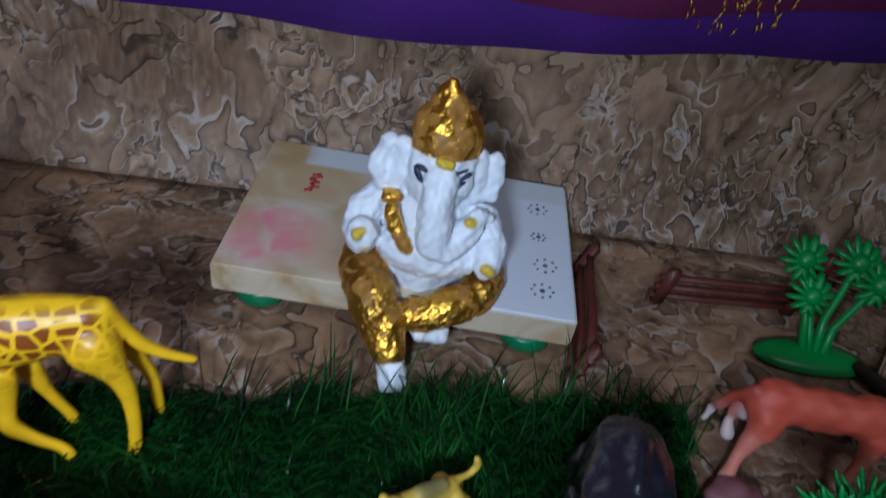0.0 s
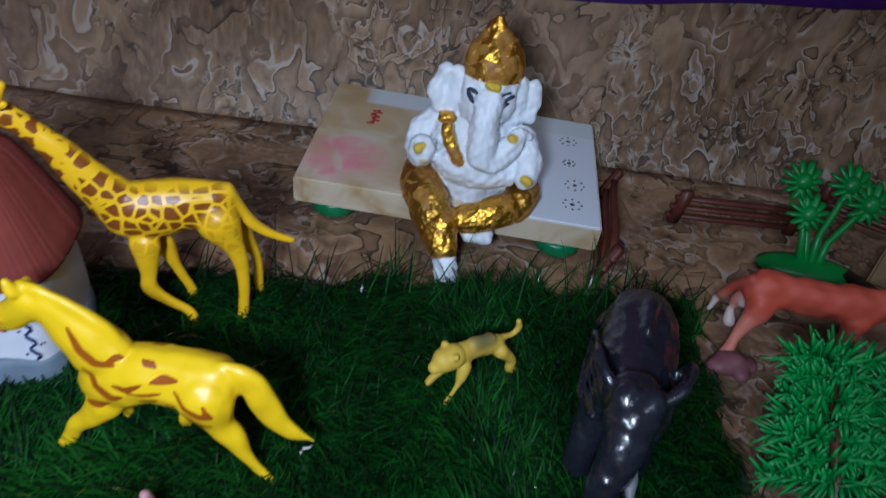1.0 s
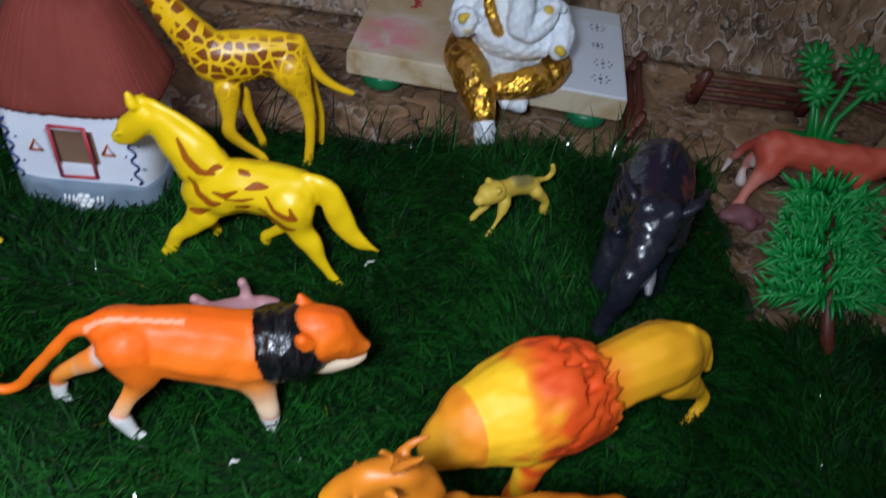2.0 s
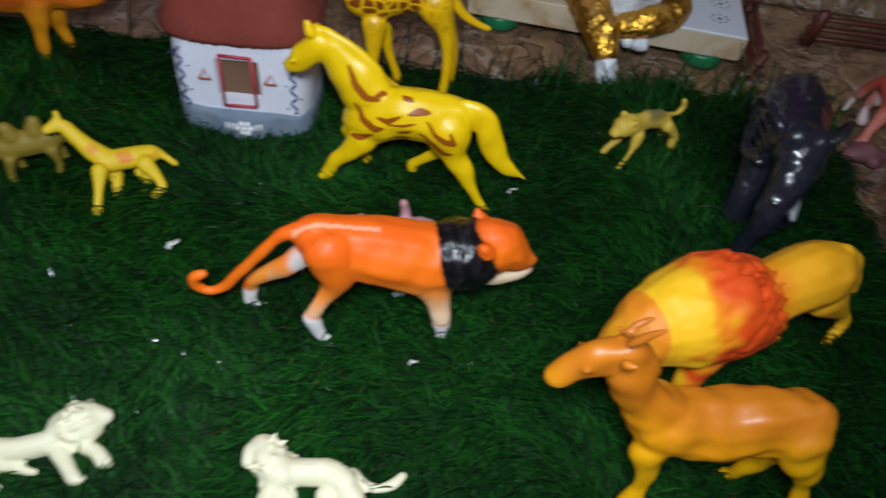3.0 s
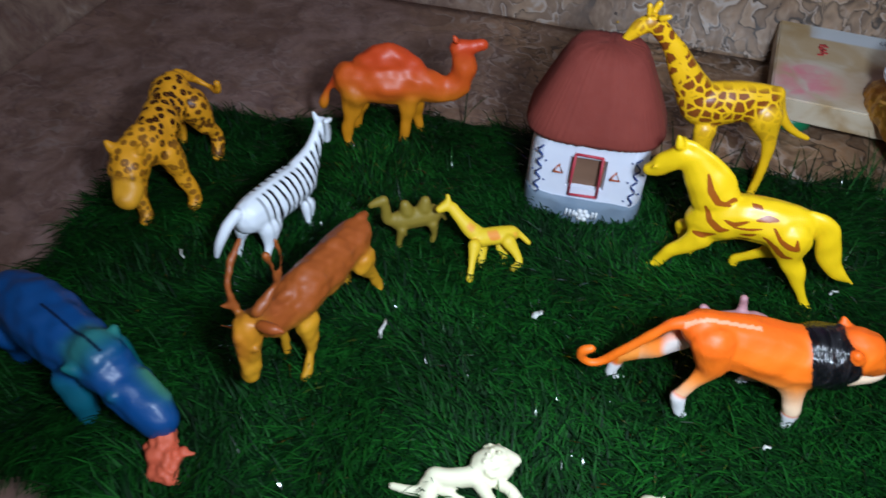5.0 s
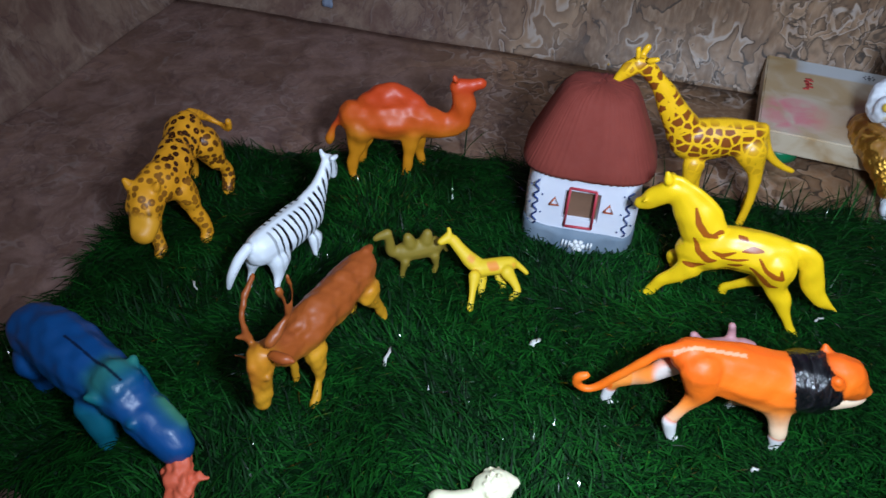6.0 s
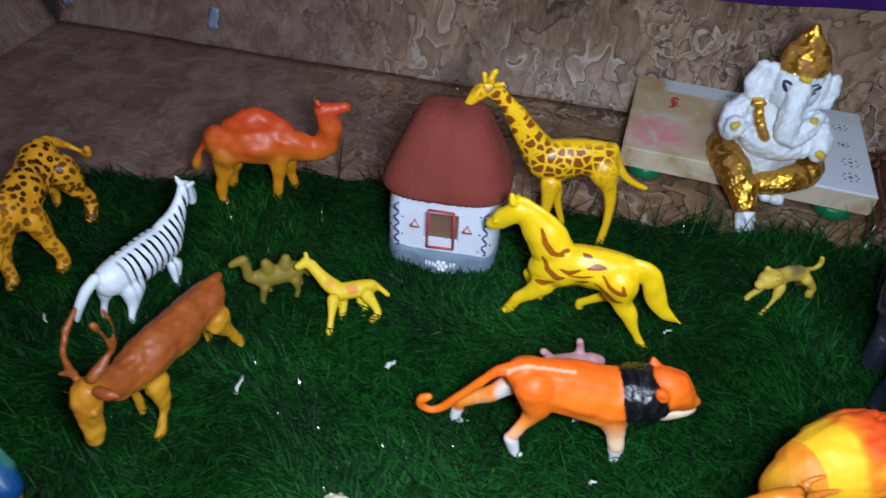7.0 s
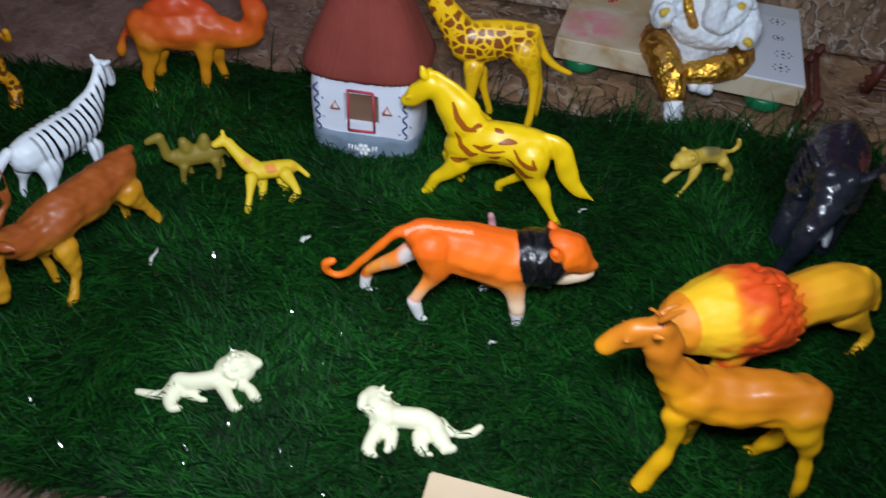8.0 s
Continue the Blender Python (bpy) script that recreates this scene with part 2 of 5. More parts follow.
GOLD_THREAD = plain("gold_thread", (0.55, 0.28, 0.06), (0.7, 0.4, 0.12), 0.35, 300.0, 0.6, 0.8)
TAPE = plain("blue_tape", (0.16, 0.20, 0.30), (0.26, 0.30, 0.40), 0.35)
SCRAP = plain("scrap", (0.55, 0.55, 0.52), (0.7, 0.7, 0.66), 0.35)
PLASTER = plain("room_plaster", (0.42, 0.40, 0.38), (0.5, 0.48, 0.45), 0.8, 4.0)


# ---- mesh helpers ----
def finish(name, bm, material, parent=None, label="", smooth=True):
    mesh = bpy.data.meshes.new(name)
    bm.normal_update()
    bm.to_mesh(mesh)
    bm.free()
    mesh.materials.append(material)
    if smooth:
        mesh.shade_smooth()
    ob = new(name, mesh)
    if parent is not None:
        ob.parent = parent
    if label:
        tagged(ob, label)
    return ob


def part(name, bm, material, parent, label="", smooth=True):
    return finish(name, bm, material, parent, label, smooth)


def box(bm, centre, size, turn=0.0, bevel=0.0):
    r = bmesh.ops.create_cube(bm, size=1.0, matrix=Matrix.Translation(centre) @ Matrix.Rotation(turn, 4, "Z") @ Matrix.Diagonal((*size, 1)))
    if bevel:
        edges = {e for v in r["verts"] for e in v.link_edges}
        bmesh.ops.bevel(bm, geom=list(edges), offset=bevel, segments=2, affect="EDGES")


def tube_along(bm, points, radii, sides=8, flat=1.0):
    """A closed tapered tube through points; flat squeezes it along its second axis."""
    rings = []
    pts = [Vector(p) for p in points]
    up = Vector((0.13, 0.21, 1)).normalized()
    for i, p in enumerate(pts):
        d = (pts[min(i + 1, len(pts) - 1)] - pts[max(i - 1, 0)]).normalized()
        a = d.cross(up)
        if a.length < 1e-4:
            a = d.cross(Vector((1, 0, 0)))
        a.normalize()
        b = d.cross(a)
        r = radii[i] if isinstance(radii, (list, tuple)) else radii
        rings.append([bm.verts.new(p + a * (r * math.cos(2 * math.pi * k / sides)) + b * (r * flat * math.sin(2 * math.pi * k / sides))) for k in range(sides)])
    for q, w in zip(rings, rings[1:]):
        for k in range(sides):
            bm.faces.new((q[k], q[(k + 1) % sides], w[(k + 1) % sides], w[k]))
    bm.faces.new(rings[0][::-1])
    bm.faces.new(rings[-1])


def loft(bm, rings, cap_low=True, cap_high=True):
    rows = [[bm.verts.new(p) for p in ring] for ring in rings]
    n = len(rows[0])
    for q, w in zip(rows, rows[1:]):
        for k in range(n):
            bm.faces.new((q[k], q[(k + 1) % n], w[(k + 1) % n], w[k]))
    if cap_low:
        bm.faces.new(rows[0][::-1])
    if cap_high:
        bm.faces.new(rows[-1])


def squircle(a, b, z, power=3.0, count=40, turn=0.0, ribs=0.0, rib_count=0):
    out = []
    for k in range(count):
        t = 2 * math.pi * k / count
        c, s = math.cos(t), math.sin(t)
        k2 = 1 + (ribs * math.cos(t * rib_count) if rib_count else 0)
        out.append((a * k2 * math.copysign(abs(c) ** (2 / power), c), b * k2 * math.copysign(abs(s) ** (2 / power), s), z))
    return out


# ---- toy figures: blended rounded forms, one mesh each ----
_ico = bmesh.new()
bmesh.ops.create_icosphere(_ico, subdivisions=2, radius=1.0)
BALL_V = np.array([v.co for v in _ico.verts])
BALL_F = np.array([[v.index for v in f.verts] for f in _ico.faces])
_ico.free()


def chain(points, colour, wide=1.0, mask=0.0, gap=0.15):
    """Balls along a smooth line through points (x ahead, y left, z up, radius; millimetres)."""
    p = np.array(points, float)
    out = []
    for i in range(len(p) - 1) if len(p) > 1 else []:
        a, b = p[i], p[i + 1]
        u = p[i - 1] if i else 2 * a - b
        w = p[i + 2] if i + 2 < len(p) else 2 * b - a
        steps = max(2, int(np.linalg.norm(b[:3] - a[:3]) / max(0.5, gap * min(a[3], b[3]))))
        for k in range(steps):
            t = k / steps
            out.append(0.5 * (2 * a + (b - u) * t + (2 * u - 5 * a + 4 * b - w) * t * t + (3 * a - u - 3 * b + w) * t ** 3))
    out.append(p[-1])
    out = np.array(out)
    out[:, 3] = np.maximum(out[:, 3], 0.35)
    n = len(out)
    return np.hstack([out, np.full((n, 1), wide), np.tile(np.array([*colour, mask], float), (n, 1))])


def cut_skin(name, mesh, nearest, names, material, skins):
    """Cuts a finished skin into one mesh a part, under an empty; the normals of the whole skin stay, so that no seam shows."""
    root = new(name)
    n, m = len(mesh.vertices), len(mesh.polygons)
    co, no, tone = np.empty(n * 3, np.float32), np.empty(n * 3, np.float32), np.empty(n * 4, np.float32)
    mesh.vertices.foreach_get("co", co), mesh.vertices.foreach_get("normal", no), mesh.attributes["paint"].data.foreach_get("color", tone)
    co, no, tone = co.reshape(-1, 3), no.reshape(-1, 3), tone.reshape(-1, 4)
    faces = [tuple(p.vertices) for p in mesh.polygons]
    lead = [nearest[f[0]] for f in faces]
    for k, part_name in enumerate(names):
        mine = [f for f, o in zip(faces, lead) if o == k]
        if not mine:
            continue
        used = sorted({v for f in mine for v in f})
        place = {v: i for i, v in enumerate(used)}
        piece = bpy.data.meshes.new(part_name)
        piece.from_pydata(co[used].tolist(), [], [[place[v] for v in f] for f in mine])
        layer = piece.attributes.new("paint", "FLOAT_COLOR", "POINT")
        layer.data.foreach_set("color", tone[used].ravel())
        piece.materials.append(skins.get(part_name, material))
        piece.shade_smooth()
        piece.normals_split_custom_set_from_vertices(no[used].tolist())
        new(part_name, piece).parent = root
    bpy.data.meshes.remove(mesh)
    return root


def figurine(name, place, heading, chains, material, label, category, voxel=0.9, soft=0.9, lump=0.0, tint=None, scale=1.0, group="", tilt=(0, 0), stretch=(1, 1, 1), rough=0.0, legs=0.84, skins=None, blend_steps=22):
    """One toy, moulded in one skin. chains: plain chains for a toy of one mesh, or (part, [chains]) to cut the skin into named parts."""
    named = [c if isinstance(c, tuple) else ("", [c]) for c in chains]
    balls = np.vstack([np.vstack(cs) for _, cs in named])
    owner = np.concatenate([np.full(sum(len(c) for c in cs), k) for k, (_, cs) in enumerate(named)])
    balls[(balls[:, 3] < 7) & (balls[:, 2] < 0.5 * balls[:, 2].max()), 3] *= legs
    balls[:, :3] *= np.array(stretch)
    # thin limbs lose some girth when the joints are smoothed
    balls[:, 3] += np.minimum(0.5, blend_steps * 0.03 * voxel ** 2 / balls[:, 3])
    size = np.stack([balls[:, 3], balls[:, 3] * balls[:, 4], balls[:, 3]], 1)
    verts = (BALL_V[None] * size[:, None] + balls[:, None, :3]).reshape(-1, 3)
    faces = (BALL_F[None] + len(BALL_V) * np.arange(len(balls))[:, None, None]).reshape(-1, 3)
    raw = bpy.data.meshes.new("raw")
    raw.from_pydata(verts.tolist(), [], faces.tolist())
    temp = new("raw", raw)
    m = temp.modifiers.new("remesh", "REMESH")
    m.mode, m.voxel_size = "VOXEL", voxel
    s = temp.modifiers.new("smooth", "SMOOTH")
    s.factor, s.iterations = 0.5, blend_steps
    mesh = bpy.data.meshes.new_from_object(temp.evaluated_get(bpy.context.evaluated_depsgraph_get()))
    bpy.data.objects.remove(temp)
    bpy.data.meshes.remove(raw)
    n = len(mesh.vertices)
    co = np.empty(n * 3, np.float32)
    mesh.vertices.foreach_get("co", co)
    co = co.reshape(-1, 3).astype(float)
    paint_layer = np.empty((n, 4))
    few, whose = (balls[::2], owner[::2]) if len(balls) > 400 else (balls, owner)
    share = (whose[:, None] == np.arange(len(named))[None]).astype(np.float32)
    nearest = np.empty(n, int)
    middle, inverse, radius = few[:, :3].astype(np.float32), (1 / np.stack([few[:, 3], few[:, 3] * few[:, 4], few[:, 3]], 1)).astype(np.float32), few[:, 3].astype(np.float32)
    for k in range(0, n, 2000):
        d = (co[k:k + 2000, None].astype(np.float32) - middle[None]) * inverse[None]
        d = (np.sqrt(np.einsum("ijk,ijk->ij", d, d)) - 1) * radius
        w = np.exp(-np.clip(d - d.min(1, keepdims=True), 0, 12) / soft)
        w /= w.sum(1, keepdims=True)
        paint_layer[k:k + 2000] = w @ few[:, 5:9]
        nearest[k:k + 2000] = (w @ share).argmax(1)
    if tint is not None:
        paint_layer = tint(co, paint_layer)
    if lump:
        no = np.empty(n * 3, np.float32)
        mesh.vertices.foreach_get("normal", no)
        no = no.reshape(-1, 3)
        waves = np.random.default_rng(11)
        off = np.zeros(n)
        for size_mm, share, count in ((24, 0.5, 6), (12, 0.28, 8), (5, rough, 14)):
            for _ in range(count if share else 0):
                way = waves.normal(0, 1, 3)
                way *= 2 * math.pi / (size_mm * waves.uniform(0.75, 1.35) * np.linalg.norm(way))
                off += share / math.sqrt(count) * np.sin(co @ way + waves.uniform(0, 6.3))
        co = co + no * (off * lump)[:, None]
    mesh.vertices.foreach_set("co", (co * 0.001 * scale).astype(np.float32).ravel())
    layer = mesh.attributes.new("paint", "FLOAT_COLOR", "POINT")
    layer.data.foreach_set("color", paint_layer.astype(np.float32).ravel())
    mesh.materials.clear()
    mesh.materials.append(material)
    mesh.shade_smooth()
    mesh.name = name
    mesh.update()
    if isinstance(chains[0], tuple):
        ob = cut_skin(name, mesh, nearest, [k for k, _ in named], material, skins or {})
    else:
        ob = new(name, mesh)
    ob.matrix_world = pose(place[0], place[1], place[2] if len(place) > 2 else 0.002, tilt[0], tilt[1], heading)
    return tagged(ob, label, category, group)


def parts(names, chains):
    # gives each chain its part; neighbours of the same part grow together, but for legs and ears
    out = []
    for part_name, c in zip(names.split(), chains):
        if out and out[-1][0] == part_name and part_name not in ("leg", "ear", "tusk"):
            out[-1][1].append(c)
        else:
            out.append((part_name, [c]))
    return out


def blend(layer, factor, colour):
    f = np.clip(factor, 0, 1)[:, None]
    layer[:, :3] = layer[:, :3] * (1 - f) + np.array(colour)[None] * f
    return layer


def stroke(c, points, wide):
    """1 on a tapered line through points (x, z), falling to 0.5 at its edge, for painted marks on a flank."""
    best = np.zeros(len(c))
    total = len(points) - 1
    for k in range(total):
        a, b = np.array(points[k], float), np.array(points[k + 1], float)
        d = b - a
        t = np.clip(((c[:, (0, 2)] - a) @ d) / (d @ d), 0, 1)
        far = np.linalg.norm(c[:, (0, 2)] - a - t[:, None] * d, axis=1)
        best = np.maximum(best, 1 - 0.5 * far / (wide * (0.35 + 0.65 * np.sin(np.pi * (k + t) / total))))
    return best


def ramp(v, low, high):
    t = np.clip((v - low) / (high - low), 0, 1)
    return t * t * (3 - 2 * t)


# ---- the setting ----
def sheet(name, rows, material, label=""):
    """A thick bent sheet swept from rows of points, 4 mm deep behind its face."""
    bm = bmesh.new()
    grid = [[bm.verts.new(p) for p in row] for row in rows]
    for a, b in zip(grid, grid[1:]):
        for k in range(len(a) - 1):
            bm.faces.new((a[k], a[k + 1], b[k + 1], b[k]))
    ob = finish(name, bm, material)
    m = ob.modifiers.new("depth", "SOLIDIFY")
    m.thickness, m.offset = 0.004, -1
    return tagged(ob, label, "setting", kind="structure")


def uneven(x, y, amount):
    return amount * (noise.noise(Vector((x * 9, y * 9, 0.3))) + 0.4 * noise.noise(Vector((x * 31, y * 31, 2.3))))


xs = [-0.585 + 0.012 * i for i in range(112)] + [0.9, 1.6]
ys = [0.437 - 0.012 * i for i in range(54)] + [-0.5, -1.0, -1.8]
sheet("floor", [[(x, y, -0.0025 + uneven(x, y, 0.0016)) for x in xs] for y in reversed(ys)], SHEET_FLOOR, "brown stone-print sheet spread over the floor")
# the sheet runs up the back wall with a soft crease at its foot
rise = [(0.436, -0.003), (0.440, 0.001), (0.445, 0.009), (0.451, 0.022), (0.456, 0.04), (0.459, 0.06)] + [(0.461, 0.08 + 0.02 * i) for i in range(14)] + [(0.462, 0.6), (0.462, 2.4)]
sheet("wall_north", [[(x, y + uneven(x, z + 3, 0.0022) * (1 if z > 0.003 else 0.2), z) for x in xs] for y, z in rise], SHEET_WALL, "back wall covered with brown stone-print sheet")
side = [(-0.576, -0.003), (-0.580, 0.002), (-0.586, 0.012), (-0.592, 0.028), (-0.596, 0.05)] + [(-0.598, 0.07 + 0.02 * i) for i in range(14)] + [(-0.598, 0.6), (-0.598, 2.4)]
sheet("wall_west", [[(x + uneven(y + 5, z, 0.0022), y, z) for y in ys] for x, z in side], SHEET_WALL, "side wall covered with brown stone-print sheet").modifiers["depth"].offset = 1

for wall_name, centre, size in (("wall_east", (1.62, -0.65, 1.2), (0.04, 2.3, 2.4)), ("wall_south", (0.5, -1.82, 1.2), (2.3, 0.04, 2.4)), ("ceiling", (0.5, -0.65, 2.43), (2.4, 2.5, 0.04))):
    bm = bmesh.new()
    box(bm, centre, size)
    tagged(finish(wall_name, bm, PLASTER, smooth=False), "plain plastered surface of the room", "setting", kind="structure")


# ---- grass mat ----
def mat_edge(u, v, seed):
    return 0.006 * noise.noise(Vector((u * 40, v * 40, seed)))


def on_mat(x, y):
    a = -0.405 + mat_edge(0, y, 1) < x < 0.213 + mat_edge(0, y, 2) and -0.054 + mat_edge(x, 0, 3) < y < 0.278 + 0.10 * max(-0.12, min(0.2, x)) + mat_edge(x, 0, 4)
    b = 0.2 < x < 0.46 and -0.054 < y < 0.172 + mat_edge(x, 0, 6) - 0.25 * max(0, 0.24 - x)
    corner = x < -0.30 and y > 0.238 - 0.3 * (-0.30 - x)
    return (a and not corner) or b


bm = bmesh.new()
cells = {}
for i in range(-68, 76):
    for j in range(-9, 50):
        if on_mat((i + 0.5) * 0.006, (j + 0.5) * 0.006):
            for a, b in ((i, j), (i + 1, j), (i + 1, j + 1), (i, j + 1)):
                if (a, b) not in cells:
                    cells[a, b] = bm.verts.new((a * 0.006, b * 0.006, 0.0024))
            bm.faces.new([cells[c] for c in ((i, j), (i + 1, j), (i + 1, j + 1), (i, j + 1))])
backing = finish("grass_mat", bm, MAT_BACK, smooth=False)
m = backing.modifiers.new("depth", "SOLIDIFY")
m.thickness, m.offset = 0.0024, -1
tagged(backing, "dark green artificial grass mat on the floor", "grass mat", kind="structure")

rng = np.random.default_rng(7)
COUNT = 150000
bx, by = rng.uniform(-0.415, 0.46, COUNT), rng.uniform(-0.06, 0.31, COUNT)
keep = np.array([on_mat(x, y) for x, y in zip(bx, by)])
bx, by = bx[keep], by[keep]
COUNT = len(bx)
flow = np.array([noise.noise(Vector((x * 14, y * 14, 5.0))) for x, y in zip(bx, by)])
turn = 3.6 + flow * 4.0 + rng.normal(0, 0.75, COUNT)
length = rng.uniform(0.008, 0.021, COUNT)
lean = np.clip(rng.normal(1.12, 0.2, COUNT), 0.4, 1.48)
wide = rng.uniform(0.00032, 0.00058, COUNT)
# long stray blades at the back edge of the mat, before the board
stray = (by > 0.262) & (rng.uniform(0, 1, COUNT) < 0.035)
length[stray] = rng.uniform(0.022, 0.040, stray.sum())
turn[stray] = rng.normal(1.35, 0.7, stray.sum())
lean[stray] = rng.uniform(0.5, 1.0, stray.sum())
dx, dy = np.cos(turn), np.sin(turn)
px, py = -dy * wide, dx * wide
blades = np.zeros((COUNT, 7, 3), np.float32)
for row, (u, bend, w) in enumerate(((0.0, 0.55, 1.0), (0.38, 0.85, 0.9), (0.74, 1.05, 0.65))):
    a = lean * bend
    blades[:, 2 * row, 0], blades[:, 2 * row + 1, 0] = bx + dx * length * u * np.sin(a) - px * w, bx + dx * length * u * np.sin(a) + px * w
    blades[:, 2 * row, 1], blades[:, 2 * row + 1, 1] = by + dy * length * u * np.sin(a) - py * w, by + dy * length * u * np.sin(a) + py * w
    blades[:, 2 * row, 2] = blades[:, 2 * row + 1, 2] = 0.0022 + length * u * np.cos(a)
a = lean * 1.22
blades[:, 6] = np.stack([bx + dx * length * np.sin(a), by + dy * length * np.sin(a), 0.0022 + np.maximum(length * np.cos(a), 0.0006)], 1)
tri = np.array([[0, 1, 3], [0, 3, 2], [2, 3, 5], [2, 5, 4], [4, 5, 6]])
faces = (tri[None] + 7 * np.arange(COUNT)[:, None, None]).reshape(-1, 3).astype(np.int32)
mesh = bpy.data.meshes.new("grass")
mesh.vertices.add(COUNT * 7), mesh.loops.add(len(faces) * 3), mesh.polygons.add(len(faces))
mesh.vertices.foreach_set("co", blades.ravel())
mesh.loops.foreach_set("vertex_index", faces.ravel())
mesh.polygons.foreach_set("loop_start", np.arange(0, len(faces) * 3, 3, dtype=np.int32))
mesh.update(calc_edges=True)
mesh.materials.append(GRASS)
mesh.shade_smooth()
tagged(new("grass", mesh), "dense dark green plastic grass blades, combed in swirls", "grass", kind="stuff")


# ---- purple cloth on the back wall ----
def hem(x):
    return 0.0998 + 0.0275 * max(0.0, min(1.2, (x - 0.085) / 0.235))


def cloth_panel(name, x0, x1, low, high, gap, material, parent=None):
    bm = bmesh.new()
    cols = [x0 + (x1 - x0) * i / 60 for i in range(61)]
    grid = []
    for r in range(13):
        f = r / 12
        grid.append([bm.verts.new((x, 0.452 - gap - 0.003 * math.sin(x * 46 + 1.2 * f) * (1 - 0.4 * f), low(x) + (high - low(x)) * f)) for x in cols])
    for p, q in zip(grid, grid[1:]):
        for k in range(60):
            bm.faces.new((p[k], p[k + 1], q[k + 1], q[k]))
    ob = finish(name, bm, material, parent)
    m = ob.modifiers.new("depth", "SOLIDIFY")
    m.thickness = 0.0015
    return ob


cloth = cloth_panel("wall_cloth", -0.16, 0.72, hem, 0.62, 0.0, PURPLE)
tagged(cloth, "purple satin cloth with a magenta field hanging on the wall", "cloth")
field = cloth_panel("field", -0.10, 0.70, lambda x: hem(x) + 0.026 + 0.004 * math.sin(x * 25), 0.6, 0.004, MAGENTA, cloth)
bm = bmesh.new()
for k in range(70):
    a, r = rng.uniform(math.pi, 2 * math.pi), rng.uniform(0.008, 0.034)
    p = Vector((0.226 + r * math.cos(a) * 1.1, 0.4445, 0.168 + r * math.sin(a)))
    d = Vector((rng.normal(0, 0.0012), 0, -0.0045))
    tube_along(bm, [p, p + d * 0.5 + Vector((0, -0.0008, 0)), p + d], [0.0005, 0.0007, 0.0004], 5)
part("embroidery", bm, GOLD_THREAD, field, "gold thread embroidery")

# ---- low board on green caps ----
BOARD_AT = pose(0.0745, 0.3865, 0, 0, 0, -3.6)
bm = bmesh.new()
box(bm, (0, 0, -0.0085), (0.178, 0.118, 0.017), 0, 0.0012)
low_board = finish("low_board", bm, BOARD, smooth=False)
low_board.matrix_world = BOARD_AT @ Matrix.Translation((0, 0, 0.0275))
tagged(low_board, "low white wooden board with pink stains, raised on green caps", "board")
for cx, cy, r in ((0.071, 0.030, 0.0042), (0.071, 0.004, 0.0030), (0.074, -0.020, 0.0046), (0.072, -0.040, 0.0044), (-0.012, 0.048, 0.003)):
    bm = bmesh.new()
    for k in range(9):
        a = 2 * math.pi * k / 8
        q, s = ((cx + 1.25 * r * math.cos(a), cy + 1.1 * r * math.sin(a)), 0.00075) if k < 8 else ((cx, cy), 0.0015)
        bmesh.ops.create_cone(bm, cap_ends=True, segments=8, radius1=s * rng.uniform(0.8, 1.2), radius2=s * 0.8, depth=0.0003, matrix=Matrix.Translation((*q, 0.0002)))
    part("printed_rosette", bm, INK, low_board, "dotted rosette in grey ink")
bm = bmesh.new()
for k in range(9):
    box(bm, (-0.057 + rng.normal(0, 0.0014), 0.012 + 0.0020 * k, 0.0002), (rng.uniform(0.002, 0.005), 0.0022, 0.0004), rng.uniform(-0.6, 0.6))
part("powder_mark", bm, POWDER, low_board, "red powder mark")


def green_cap(x, y):
    bm = bmesh.new()
    rings = []
    for r, z in ((0.0115, 0.0), (0.0135, 0.002), (0.0138, 0.0085), (0.0125, 0.0102)):
        rings.append([(r * (1 + 0.02 * (k % 2)) * math.cos(2 * math.pi * k / 36), r * (1 + 0.02 * (k % 2)) * math.sin(2 * math.pi * k / 36), z) for k in range(36)])
    loft(bm, rings)
    ob = finish("green_cap", bm, GREEN_CAP)
    ob.matrix_world = BOARD_AT @ pose(x, y, 0.0001)
    return tagged(ob, "ribbed green plastic bottle cap propping the board", "bottle cap", "caps under the board")


cap = green_cap(-0.068, -0.044)
for x, y in ((0.068, -0.046), (-0.068, 0.044), (0.068, 0.044)):
    copy_thing(cap, BOARD_AT @ pose(x, y, 0.0001))

# ---- clay house ----
house = new("clay_house")
house.matrix_world = pose(-0.1240, 0.2165, 0.001, 0, 0, 5.0) @ Matrix.Scale(1.045, 4)
tagged(house, "small painted clay house with a red thatched roof on the grass", "toy house")


